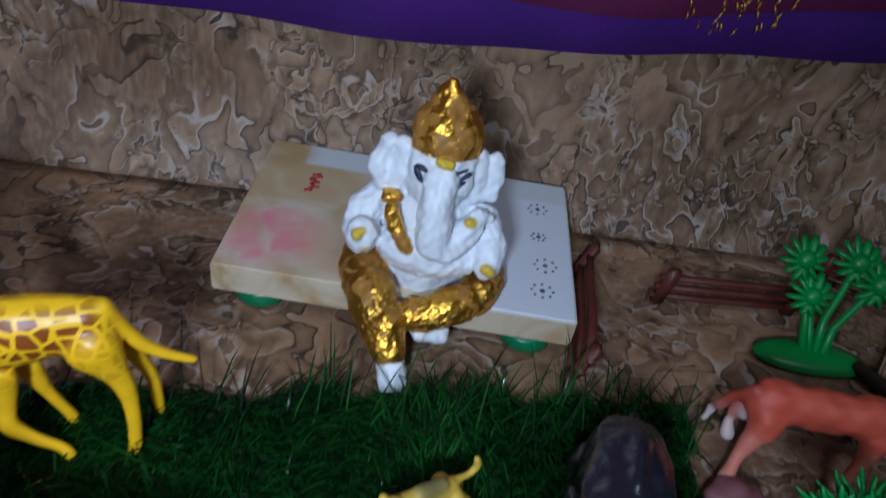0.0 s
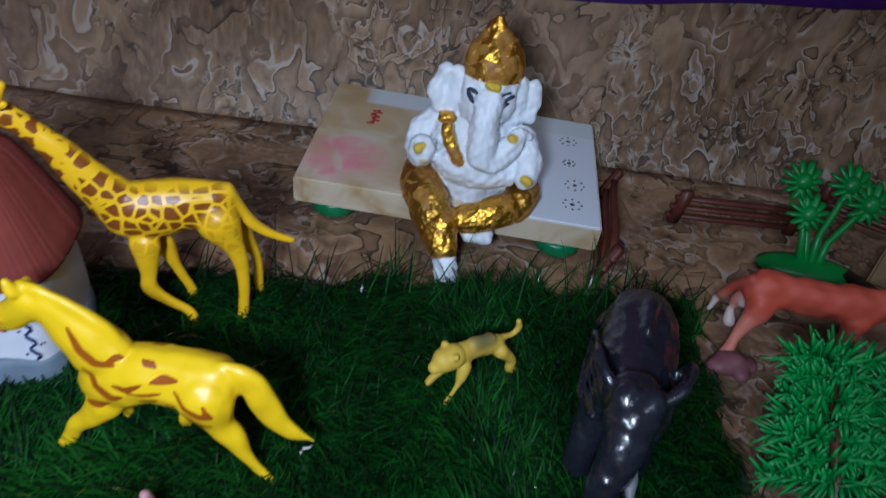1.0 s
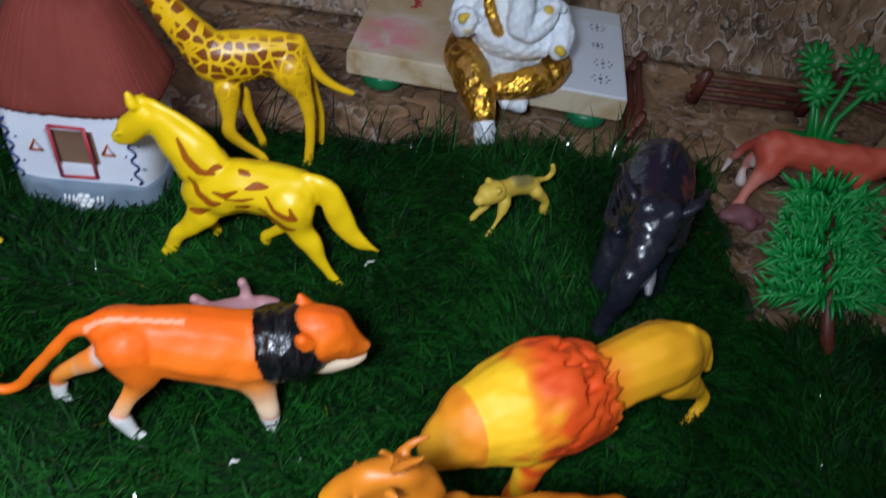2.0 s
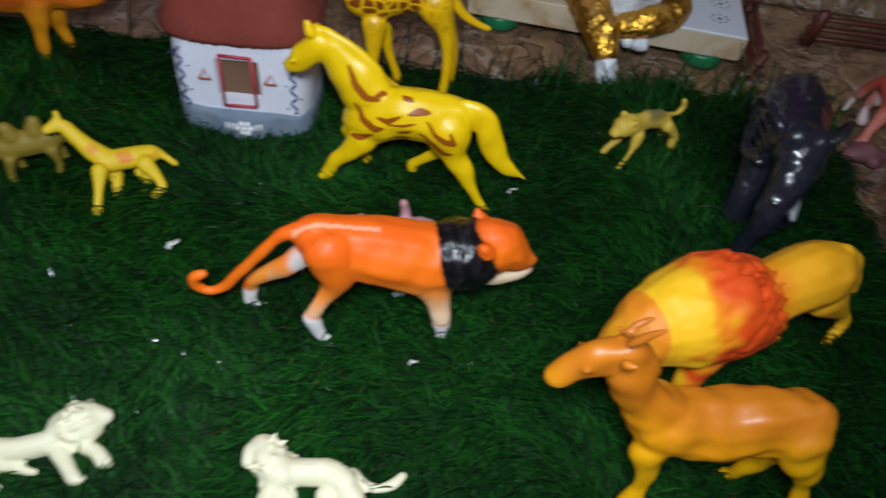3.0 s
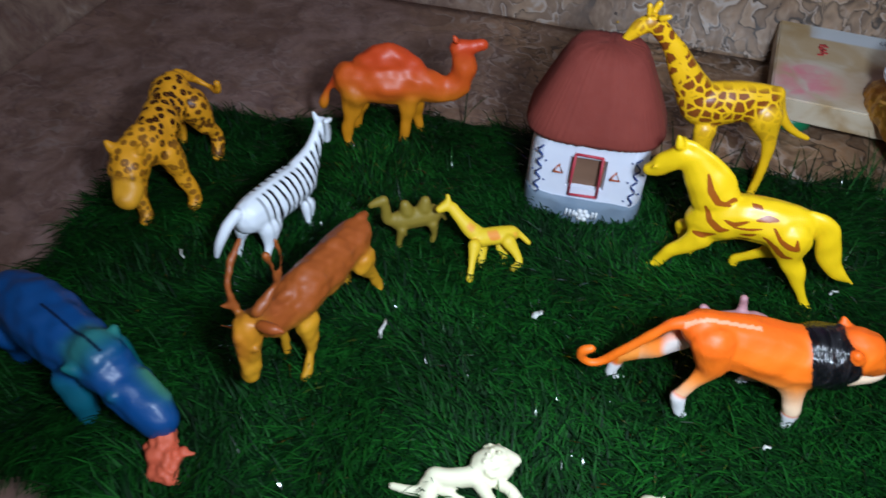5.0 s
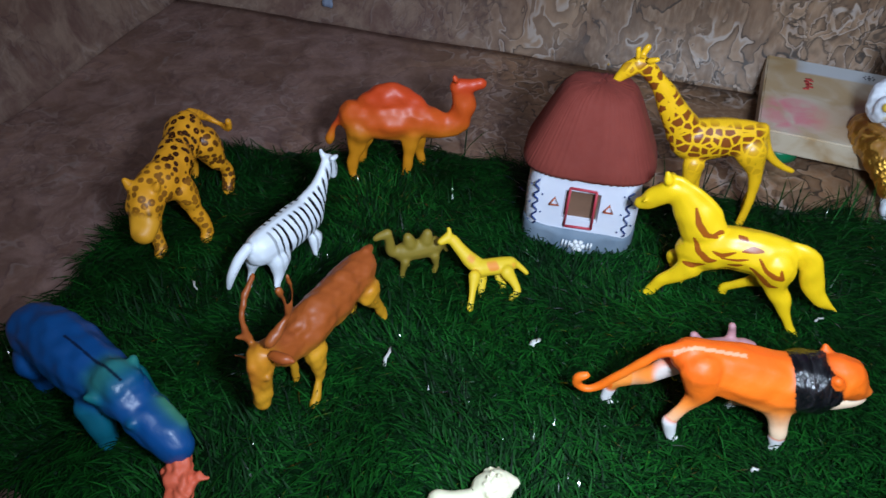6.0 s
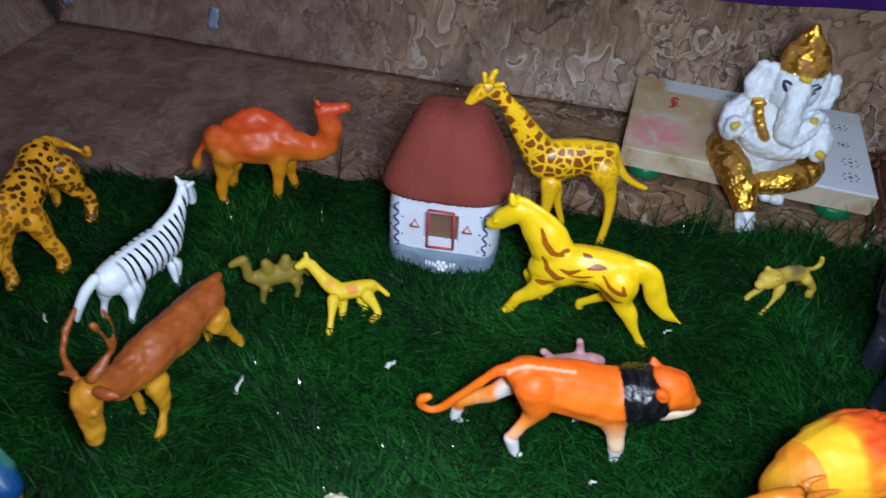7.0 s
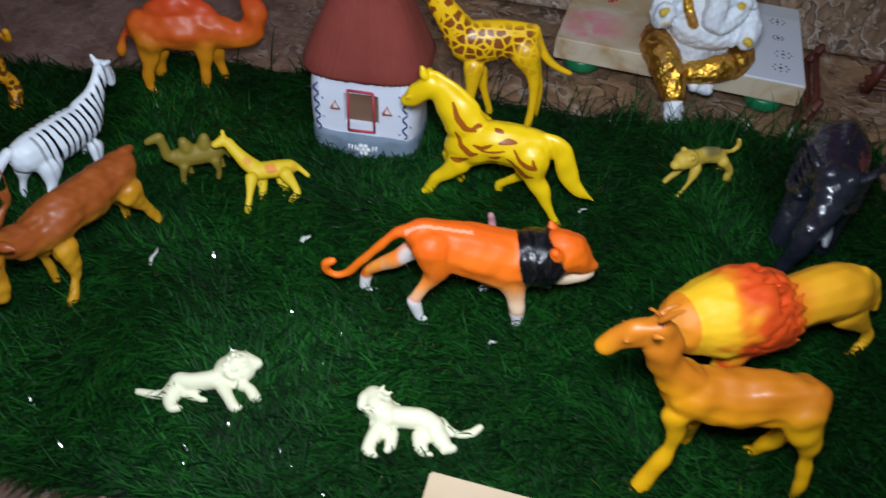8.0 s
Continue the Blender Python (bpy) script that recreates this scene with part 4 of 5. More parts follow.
figurine("toy_horse", (-0.0345, 0.172), 176, [
    ("body", [chain([(-21.5, 0, 46.5, 12.1), (-12.5, 0, 46, 13.4), (4, 0, 44, 13.3), (15.5, 0, 39, 13.3), (20.5, 0, 36, 10.9)], HOR, 0.85, 1)]),
    ("neck", [chain([(19, 0, 52, 13.0), (26, 0, 61, 11.3), (34.5, 0, 71, 8.3)], HOR, 0.62, 0.3)]),
    ("mane", [chain([(12, 0, 60, 2.3), (17, 0, 67.5, 3.2), (25.5, 0, 74, 3.1), (35, 0, 79, 2.6), (43, 0, 81, 1.7)], HOR, 0.8, 0)]),
    ("head", [chain([(41, 0, 72.5, 7.2), (47.5, 0, 66, 6.4), (51.5, 0, 61.5, 5.0), (54.5, 0, 59.5, 4.2)], HOR, 0.75, 0), chain([(53, 5.2, 65, 0.8)], BLACK), chain([(53, -5.2, 65, 0.8)], BLACK)]),
    ("ear", [chain([(43.5, 3, 80, 2.3), (45, 3, 85, 1.1)], HOR, 1, 0)]),
    ("ear", [chain([(42, -3, 77, 2.0), (42.5, -3, 80.5, 1.2)], HOR, 1, 0)]),
    ("leg", [chain([(20, 6, 29, 7.3), (27, 7, 20, 4.7), (33.5, 8, 13.5, 3.7), (37.5, 9, 4, 3.3), (40.5, 10, 1.5, 2.8)], HOR, 0.75, 0)]),
    ("leg", [chain([(24.5, -6, 24.5, 6.3), (30.5, -6.5, 22.5, 3.5), (27.5, -7.5, 13.5, 2.5), (21.5, -8, 7, 2.5), (21.5, -8, 3, 2.5)], HOR, 0.75, 0)]),
    ("leg", [chain([(-21, 6, 44, 11.5), (-25, 7, 32, 6.7), (-31, 7.5, 23.5, 4.9), (-36, 8.5, 14, 3.2), (-42, 9, 5, 2.9), (-45, 10, 1.5, 2.7)], HOR, 0.75, 0.25)]),
    ("leg", [chain([(-20.5, -6, 24.5, 6.7), (-14, -7.5, 17, 3.3), (-3.5, -9, 7, 2.5), (-3.5, -9, 3, 2.5)], HOR, 0.75, 0)]),
    ("tail", [chain([(-27.5, 0, 55.5, 3.7), (-36, 0, 50.5, 6.0), (-41.5, 0, 38.5, 6.7), (-46.5, 0, 28.5, 5.6), (-53.5, 0, 22.5, 3.6), (-60.5, 0, 19.5, 1.2)], HOR, 0.6, 0)]),
], PLASTIC_FLAMES, "yellow plastic toy horse with brown flame markings galloping", "toy horse", 0.7, 0.9, 0.9, legs=1.0,
    tint=lambda c, l: np.hstack([l[:, :3], (np.max([stroke(c, line, half) for half, line in FLAMES], axis=0) * (np.abs(c[:, 1]) > 3.5))[:, None]]))

ORANGE, CREAM, PAW, NIGHT = (0.90, 0.165, 0.005), (0.82, 0.62, 0.42), (0.84, 0.82, 0.80), (0.004, 0.004, 0.005)


def tiger_paint(c, l):
    body = (l[:, 0] > 0.5) & (l[:, 2] < 0.1)
    trunk = body & (c[:, 0] > -66)
    l = blend(l, trunk * (1 - ramp(c[:, 2], 24, 42)) * (c[:, 0] > -48) * 0.6, (0.88, 0.36, 0.06))
    l = blend(l, trunk * (1 - ramp(c[:, 2], 14, 33)) * (c[:, 0] > -40) * 0.9, CREAM)
    l = blend(l, body * (1 - ramp(np.hypot(c[:, 0] + 24, c[:, 2] - 34), 5, 9)) * ramp(c[:, 1], -4, 2), (0.74, 0.64, 0.58))
    l = blend(l, trunk * ramp(c[:, 2], 46, 57) * 0.6, (0.84, 0.095, 0.004))
    return blend(l, ((np.abs(c[:, 1] + 2.5) < 0.8) & (c[:, 0] > -28) & (c[:, 0] < 4) & (c[:, 2] > 55)) * 0.4, CREAM)


figurine("toy_lioness", (-0.0355, 0.0855), 14, [
    ("body", [chain([(-18.5, 0, 52.5, 9.7), (-8, 0, 47.5, 13.1), (9, 0, 42, 15.0), (23.5, 0, 37, 16.0), (30.5, 0, 38, 15.7)], ORANGE, 0.9, 0)]),
    ("head", [chain([(43, 0, 42, 13.9), (49, 0, 44, 12.5), (54.5, 0, 42, 9.8), (60.5, 0, 37, 5.9), (65.5, 0, 34.5, 2.8)], ORANGE, 0.85, 0), chain([(49, 0, 28, 6.9), (55, 0, 27, 4.9), (60.5, 0, 27.5, 3.7), (65, 0, 30, 2.9)], CREAM, 0.95, 0), chain([(56, -7.6, 43, 0.8)], BLACK), chain([(56, 7.6, 43, 0.8)], BLACK), chain([(67, 0, 35, 1.6)], (0.5, 0.1, 0.03))]),
    ("ear", [chain([(45, -8.5, 50, 3.2), (43, -10, 53.5, 2)], ORANGE)]),
    ("ear", [chain([(45, 8, 51, 3.2), (43, 9, 55, 2)], ORANGE)]),
    ("neck_band", [chain([(34.5, 0, 39.5, 15.9), (38.5, 0, 40, 16.2)], NIGHT, 0.95, 0)]),
    ("leg", [chain([(-15, -7, 51, 10.2), (-12.5, -8.5, 36.5, 6.6), (-18, -10.5, 27.5, 4.1), (-23, -12, 19, 3.2)], ORANGE, 0.75, 0), chain([(-23, -12, 18.5, 3.7), (-20, -12.5, 7.5, 3.2), (-16, -12.5, 2, 2.7), (-12.5, -13, 1, 2.1)], PAW, 0.75, 0)]),
    ("leg", [chain([(-23, 6, 37, 6.2), (-35, 6.5, 27.5, 4.6), (-45.5, 7.5, 19.5, 3.3), (-48, 8, 14, 3.4)], ORANGE, 0.75, 0), chain([(-48, 8, 12.5, 3.9), (-49, 8, 4, 3.0), (-43, 8, 1.5, 2.1)], PAW, 0.75, 0)]),
    ("leg", [chain([(25, -7, 32.5, 8.9), (28.5, -9.5, 20.5, 5.1), (30, -12, 13, 4.0)], ORANGE, 0.75, 0), chain([(30, -12, 10, 4.4), (30.5, -13, 2, 3.1)], PAW, 0.75, 0)]),
    ("leg", [chain([(23, 7, 21, 8.8), (17.5, 9, 9.5, 4.4)], ORANGE, 0.75, 0), chain([(15, 9, 5.5, 3.6), (10.5, 9, 1.5, 2.7)], PAW, 0.75, 0)]),
    ("tail", [chain([(-24.5, 0, 57, 3.2), (-32.5, 0, 53, 2.7), (-40.5, 0, 44.5, 2.5), (-49, 0, 34, 2.5), (-56, 0, 25, 2.3), (-62.5, 0, 22.5, 2.3), (-67, 0, 26, 2.3), (-67, 0, 31, 2.3), (-63.5, 0, 33, 2.0)], ORANGE, 1, 0)]),
], PLASTIC_SATIN, "orange toy lioness with black band round neck and white paws", "toy lioness", 0.7, 0.35, 0.9, tint=tiger_paint, legs=1.0, skins={"neck_band": BLACK_TAPE})

CA, CB, CL = (0.62, 0.085, 0.010), (0.62, 0.05, 0.012), (0.58, 0.20, 0.01)
figurine("toy_camel", (-0.2645, 0.2285), 20, [
    ("body", [chain([(-18, 0, 46, 12.7), (-4, 0, 46, 15.3), (10.5, 0, 46, 15.7), (23, 0, 44, 13.5)], CA, 0.85, 0)]),
    ("hump", [chain([(-7, 0, 56, 10.7), (6.5, 0, 61, 11.0), (15, 0, 56, 10.0), (24, 0, 50, 8.7)], CB, 0.75, 0)]),
    ("neck", [chain([(29.5, 0, 42.5, 12.1), (41.5, 0, 39, 9.6), (50.5, 0, 43.5, 8.8), (54.5, 0, 54, 8.3), (53, 0, 63.5, 7.5)], CA, 0.8, 0)]),
    ("head", [chain([(50.5, 0, 68.5, 6.3), (57, 0, 69, 5.3), (64, 0, 70.5, 4.2), (66, 0, 70.5, 3.5)], CB, 0.85, 0)]),
    ("ear", [chain([(48.5, -4, 76, 2.4), (47.5, -4, 78, 1.7)], CB, 1, 0)]),
    ("leg", [chain([(-16, -6, 40, 10.5), (-19.5, -6.5, 24, 6.0), (-22.5, -7.5, 12.5, 3.7), (-22, -8, 2.5, 3.3), (-20.5, -9, 2, 3.6)], CL, 0.75, 0)]),
    ("leg", [chain([(-16, 6, 28, 9.0), (-17, 7.5, 13.5, 4.4), (-19.5, 9, 2, 3.0)], CL, 0.75, 0)]),
    ("leg", [chain([(19.5, -6, 37, 8.0), (18, -6.5, 25.5, 5.1), (16, -7.5, 12.5, 3.2), (13.5, -8, 2, 2.9)], CL, 0.75, 0)]),
    ("leg", [chain([(23, 6, 28, 7.6), (24, 6.5, 14, 3.5), (25.5, 7.5, 4, 2.3), (27, 8, 1, 2.0)], CL, 0.75, 0)]),
    ("tail", [chain([(-29, 0, 45.5, 3.2), (-34, 0, 38.5, 2.1), (-37.5, 0, 30, 2.5), (-38, 0, 26.5, 1.8)], CB, 1, 0)]),
], PLASTIC, "red-orange plastic toy camel standing at the edge of the grass", "toy camel", 0.8, 2.0, 1.5, legs=1.0,
    tint=lambda c, l: blend(l, (1 - ramp(c[:, 2], 24, 48)) * 0.85, (0.66, 0.25, 0.006)))

ZW = (0.82, 0.86, 0.92)
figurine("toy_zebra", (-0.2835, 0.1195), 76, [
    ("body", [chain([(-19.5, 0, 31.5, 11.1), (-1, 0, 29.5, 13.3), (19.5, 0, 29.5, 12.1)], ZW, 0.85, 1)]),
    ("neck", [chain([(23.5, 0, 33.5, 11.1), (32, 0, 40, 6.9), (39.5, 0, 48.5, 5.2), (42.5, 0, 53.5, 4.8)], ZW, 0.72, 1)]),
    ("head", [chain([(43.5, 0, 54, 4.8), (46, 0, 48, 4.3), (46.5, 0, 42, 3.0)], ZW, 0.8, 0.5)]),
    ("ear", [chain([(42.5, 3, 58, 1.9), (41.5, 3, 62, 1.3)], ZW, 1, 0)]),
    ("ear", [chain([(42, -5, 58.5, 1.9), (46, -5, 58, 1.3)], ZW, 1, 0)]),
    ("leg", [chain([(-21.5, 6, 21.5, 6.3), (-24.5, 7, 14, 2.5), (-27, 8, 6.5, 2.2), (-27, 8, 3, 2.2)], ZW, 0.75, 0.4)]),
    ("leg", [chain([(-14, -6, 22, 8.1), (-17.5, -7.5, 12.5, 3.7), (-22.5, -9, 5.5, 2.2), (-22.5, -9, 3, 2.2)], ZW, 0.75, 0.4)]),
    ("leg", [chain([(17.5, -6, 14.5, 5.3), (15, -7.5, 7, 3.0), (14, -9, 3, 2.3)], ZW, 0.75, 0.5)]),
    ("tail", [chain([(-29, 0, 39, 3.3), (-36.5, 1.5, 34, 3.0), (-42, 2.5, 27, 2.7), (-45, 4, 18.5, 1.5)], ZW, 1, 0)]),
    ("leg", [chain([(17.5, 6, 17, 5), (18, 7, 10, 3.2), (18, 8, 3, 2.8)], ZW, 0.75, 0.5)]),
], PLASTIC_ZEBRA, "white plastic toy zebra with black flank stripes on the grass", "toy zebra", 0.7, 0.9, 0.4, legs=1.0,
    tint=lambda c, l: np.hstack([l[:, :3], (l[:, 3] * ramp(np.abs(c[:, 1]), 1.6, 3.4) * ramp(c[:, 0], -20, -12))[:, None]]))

DB, DY, AN = (0.30, 0.062, 0.012), (0.60, 0.25, 0.010), (0.26, 0.06, 0.012)
figurine("toy_deer", (-0.2257, 0.0772), 261, [
    ("body", [chain([(-15, 0, 43.5, 10), (-7.5, 0, 43, 12.3), (12.5, 0, 44, 13.0), (30.5, 0, 46.5, 12.5), (41.5, 0, 46, 11.2)], DB, 0.85, 0)]),
    ("neck", [chain([(47.5, 0, 47.5, 9.5), (55.5, 0, 54, 7.3), (61, 0, 59, 6.2)], DB, 0.85, 0)]),
    ("head", [chain([(64.5, 0, 60, 6.3), (66.5, 0, 50, 5.5), (68.5, 0, 39, 4.5), (70, 0, 31.5, 3.8)], DY, 0.95, 0), chain([(68.5, 5.8, 52, 1)], BLACK), chain([(68.5, -5.8, 52, 1)], BLACK), chain([(70, 0, 59, 2), (71.5, 0, 47, 2), (72.5, 0, 37, 1.6)], (0.46, 0.13, 0.012))]),
    ("ear", [chain([(64, -8, 53, 2.0), (64.5, -12, 51.5, 2.2), (65, -16, 51, 1.0)], DB, 1, 0)]),
    ("ear", [chain([(64.5, 8, 64, 1.9), (64, 13, 65, 2.1), (63, 18, 64, 0.8)], DB, 1, 0)]),
    ("antler", [chain([(62, -6, 61, 2.0), (62.5, -7.5, 71, 1.7), (60.5, -9, 78, 1.4), (54.5, -10.5, 84.5, 1.3), (46.5, -12, 88.5, 1.1)], AN, 1, 0), chain([(63.5, -8, 67.5, 1.5), (65.5, -10, 68, 1.0)], AN, 1, 0)]),
    ("antler", [chain([(63, 6, 70.5, 1.9), (55, 7.5, 74.5, 1.7), (50, 9, 80, 1.4), (48.5, 10.5, 89, 1.3), (50.5, 12, 103, 1.1)], AN, 1, 0), chain([(51.5, 9, 80, 1.3), (54, 10.5, 91.5, 1.2), (57, 12, 100.5, 0.9)], AN, 1, 0)]),
    ("leg", [chain([(34, 5, 32, 7.4), (35.5, 6, 16.5, 3.6), (40, 7, 9.5, 2.9), (46, 8, 4, 2.9)], DY, 0.75, 0)]),
    ("leg", [chain([(37, -6, 31, 6.4), (39, -7, 26, 3.4), (38, -8, 15.5, 2.4), (38, -8, 3, 2.4)], DY, 0.75, 0)]),
    ("leg", [chain([(-10.5, 7, 34.5, 8.0), (-16, 8, 19.5, 3.6), (-21, 9, 8, 2.7), (-20.5, 10, 5, 2.1)], DY, 0.75, 0)]),
    ("tail", [chain([(-21, 0, 50, 2.6), (-27, 0, 50, 1.2)], DB, 1, 0)]),
    ("leg", [chain([(-6, -5, 38, 8), (-11, -7, 25, 4), (-16, -8, 14, 3), (-15, -8, 3, 2.8)], DY, 0.8)]),
], PLASTIC, "brown plastic toy deer with branching antlers and lowered head", "toy deer", 0.7, 1.8, 1.4, rough=0.12, legs=1.0,
    tint=lambda c, l: blend(l, (1 - ramp(c[:, 2] - 0.1 * c[:, 0], 27, 46)) * (c[:, 2] < 60) * 0.85, (0.60, 0.29, 0.012)))

LE = (0.80, 0.34, 0.010)
figurine("toy_leopard", (-0.366, 0.142), 281, parts("body head head head ear ear head head leg leg leg leg tail", [
    chain([(-26, -6, 50, 13), (-8, -3, 48, 13), (10, 0, 48, 13.5), (24, 0, 47, 13)], LE, 0.88, 1.0),
    chain([(26, -1, 50, 11.5), (37, -2, 50, 10.5), (44, -2, 46, 10.5)], LE, 1.0, 0.6),
    chain([(51, -1, 40, 7.6), (57, 0, 36, 5.6)], (0.74, 0.34, 0.015), 1.15), chain([(60.5, 0, 38, 2.2)], (0.4, 0.16, 0.01)),
    chain([(40, 6, 56, 3.4), (40, 8, 60, 2)], LE), chain([(40, -10, 56, 3.4), (40, -12, 60, 2)], LE),
    chain([(53, 4.5, 47, 1.0)], BLACK), chain([(53, -6.5, 47, 1.0)], BLACK),
    chain([(26, -8, 40, 9), (32, -8, 26, 6), (36, -7, 13, 4.8), (38, -6, 5, 4.8), (42, -6, 4, 3.8)], LE, 1, 0.5),
    chain([(20, 8, 40, 9), (20, 13, 26, 6), (19, 16, 13, 4.8), (20, 17, 5, 4.6), (24, 17, 4, 3.8)], LE, 1, 0.5),
    chain([(-26, 4, 42, 11), (-28, 10, 28, 7), (-32, 13, 17, 4.8), (-28, 14, 5, 4.8), (-24, 14, 4, 3.8)], LE, 1, 0.8),
    chain([(-30, -12, 42, 10), (-34, -14, 26, 6), (-38, -14, 14, 4.6), (-36, -14, 5, 4.6)], LE, 1, 0.3),
    chain([(-37, -5, 56, 3.6), (-46, 0, 48, 3), (-48, 8, 42, 2.8), (-44, 15, 42, 2.6), (-42, 17, 49, 2.3)], LE, 1, 0.2),
]), PLASTIC_LEOPARD, "orange-yellow plastic toy leopard with dark rosettes", "toy leopard", 0.85, 1.0, 1.4)

OL = (0.24, 0.17, 0.018)
figurine("toy_camel", (-0.208, 0.140), 216, parts("body hump hump neck head leg leg leg leg tail", [
    chain([(-9, 0, 20, 7), (0, 0, 20, 7), (9, 0, 20, 6.5)], OL, 0.8), chain([(5, 0, 26, 4.5), (6, 0, 31, 3)], OL), chain([(-5, 0, 26, 4.5), (-6, 0, 31, 3)], OL),
    chain([(11, 0, 21, 4.5), (16, 0, 23, 3.6), (17, 0, 31, 3), (18, 0, 36, 3)], OL, 0.9), chain([(18, 0, 37, 3.2), (23, 0, 36, 2.4), (25, 0, 35, 2)], OL, 0.9),
    chain([(9, 4, 16, 3.4), (11, 4, 8, 2.2), (11, 4, 3, 2.4)], OL), chain([(7, -4, 16, 3.4), (6, -4, 8, 2.2), (6, -4, 3, 2.4)], OL),
    chain([(-9, 4, 16, 3.8), (-10, 4, 8, 2.2), (-9, 4, 3, 2.4)], OL), chain([(-10, -4, 16, 3.8), (-13, -4, 8, 2.2), (-13, -4, 3, 2.4)], OL),
    chain([(-15, 0, 22, 1.8), (-18, 0, 14, 1.5)], OL),
]), PLASTIC_DULL, "small olive plastic toy camel with two humps", "toy camel", 0.6, 0.8)

SG = (0.74, 0.50, 0.012)
figurine("toy_giraffe", (-0.154, 0.133), 218, [
    ("body", [chain([(8, 0, 22, 5.4), (-3.5, 0, 21, 5.4), (-10.5, 0, 20.5, 4.8)], SG, 0.8, 0.5)]),
    ("neck", [chain([(10, 0, 25, 5.0), (14, 0, 30, 4.4), (17.5, 0, 36, 3.7), (20.5, 0, 42, 3.4)], SG, 0.8, 0.5)]),
    ("head", [chain([(23, 0, 44, 3.4), (28, 0, 42.5, 2.2)], SG, 0.85, 0)]),
    ("horn", [chain([(22, 1, 46.5, 1.5), (22, 1, 49, 1.2)], SG, 1, 0)]),
    ("leg", [chain([(13.5, 4, 19, 3.7), (17, 4.5, 10, 2.2), (20.5, 5, 1.5, 2.2)], SG, 0.75, 0)]),
    ("leg", [chain([(7, -4, 16, 3.5), (9.5, -4.5, 6, 2.0), (11.5, -5, 1, 2.0)], SG, 0.75, 0)]),
    ("leg", [chain([(-6.5, 4, 16.5, 4.4), (-9, 4.5, 10, 2.9), (-10, 4.5, 4, 2.2), (-5.5, 5, 1.5, 2.2)], SG, 0.75, 0)]),
    ("leg", [chain([(-4, -4, 14, 3.5), (-5.5, -4.5, 7.5, 2.0), (-1, -5, 2, 2.0)], SG, 0.75, 0)]),
    ("tail", [chain([(-13, 0, 21.5, 2.2), (-17, 0, 16.5, 1.9), (-19.5, 0, 13, 1.6)], SG, 1, 0)]),
], PLASTIC_DULL, "small yellow plastic toy giraffe leaning over in the grass", "toy giraffe", 0.5, 0.8, 0.3, legs=1.0, tilt=(40, 0),
    tint=lambda c, l: blend(l, l[:, 3] * 1.6 * np.array([ramp(np.array(noise.noise(Vector(p) * 0.13)), 0.05, 0.25).item() for p in c]) * ramp(np.abs(c[:, 1]), 2, 4), (0.75, 0.20, 0.03)))

IV = (0.82, 0.78, 0.54)


def curls(count, centre, half, seed):
    """Short curls of a moulded mane round a centre."""
    rnd = np.random.default_rng(seed)
    out = []
    for k in range(count):
        way = rnd.normal(0, 1, 3)
        way /= np.linalg.norm(way)
        p = np.array(centre) + way * np.array(half)
        out.append(chain([(*p, 1.1), (*(p + rnd.normal(0, 1.4, 3)), 0.8)], IV, gap=0.5))
    return out


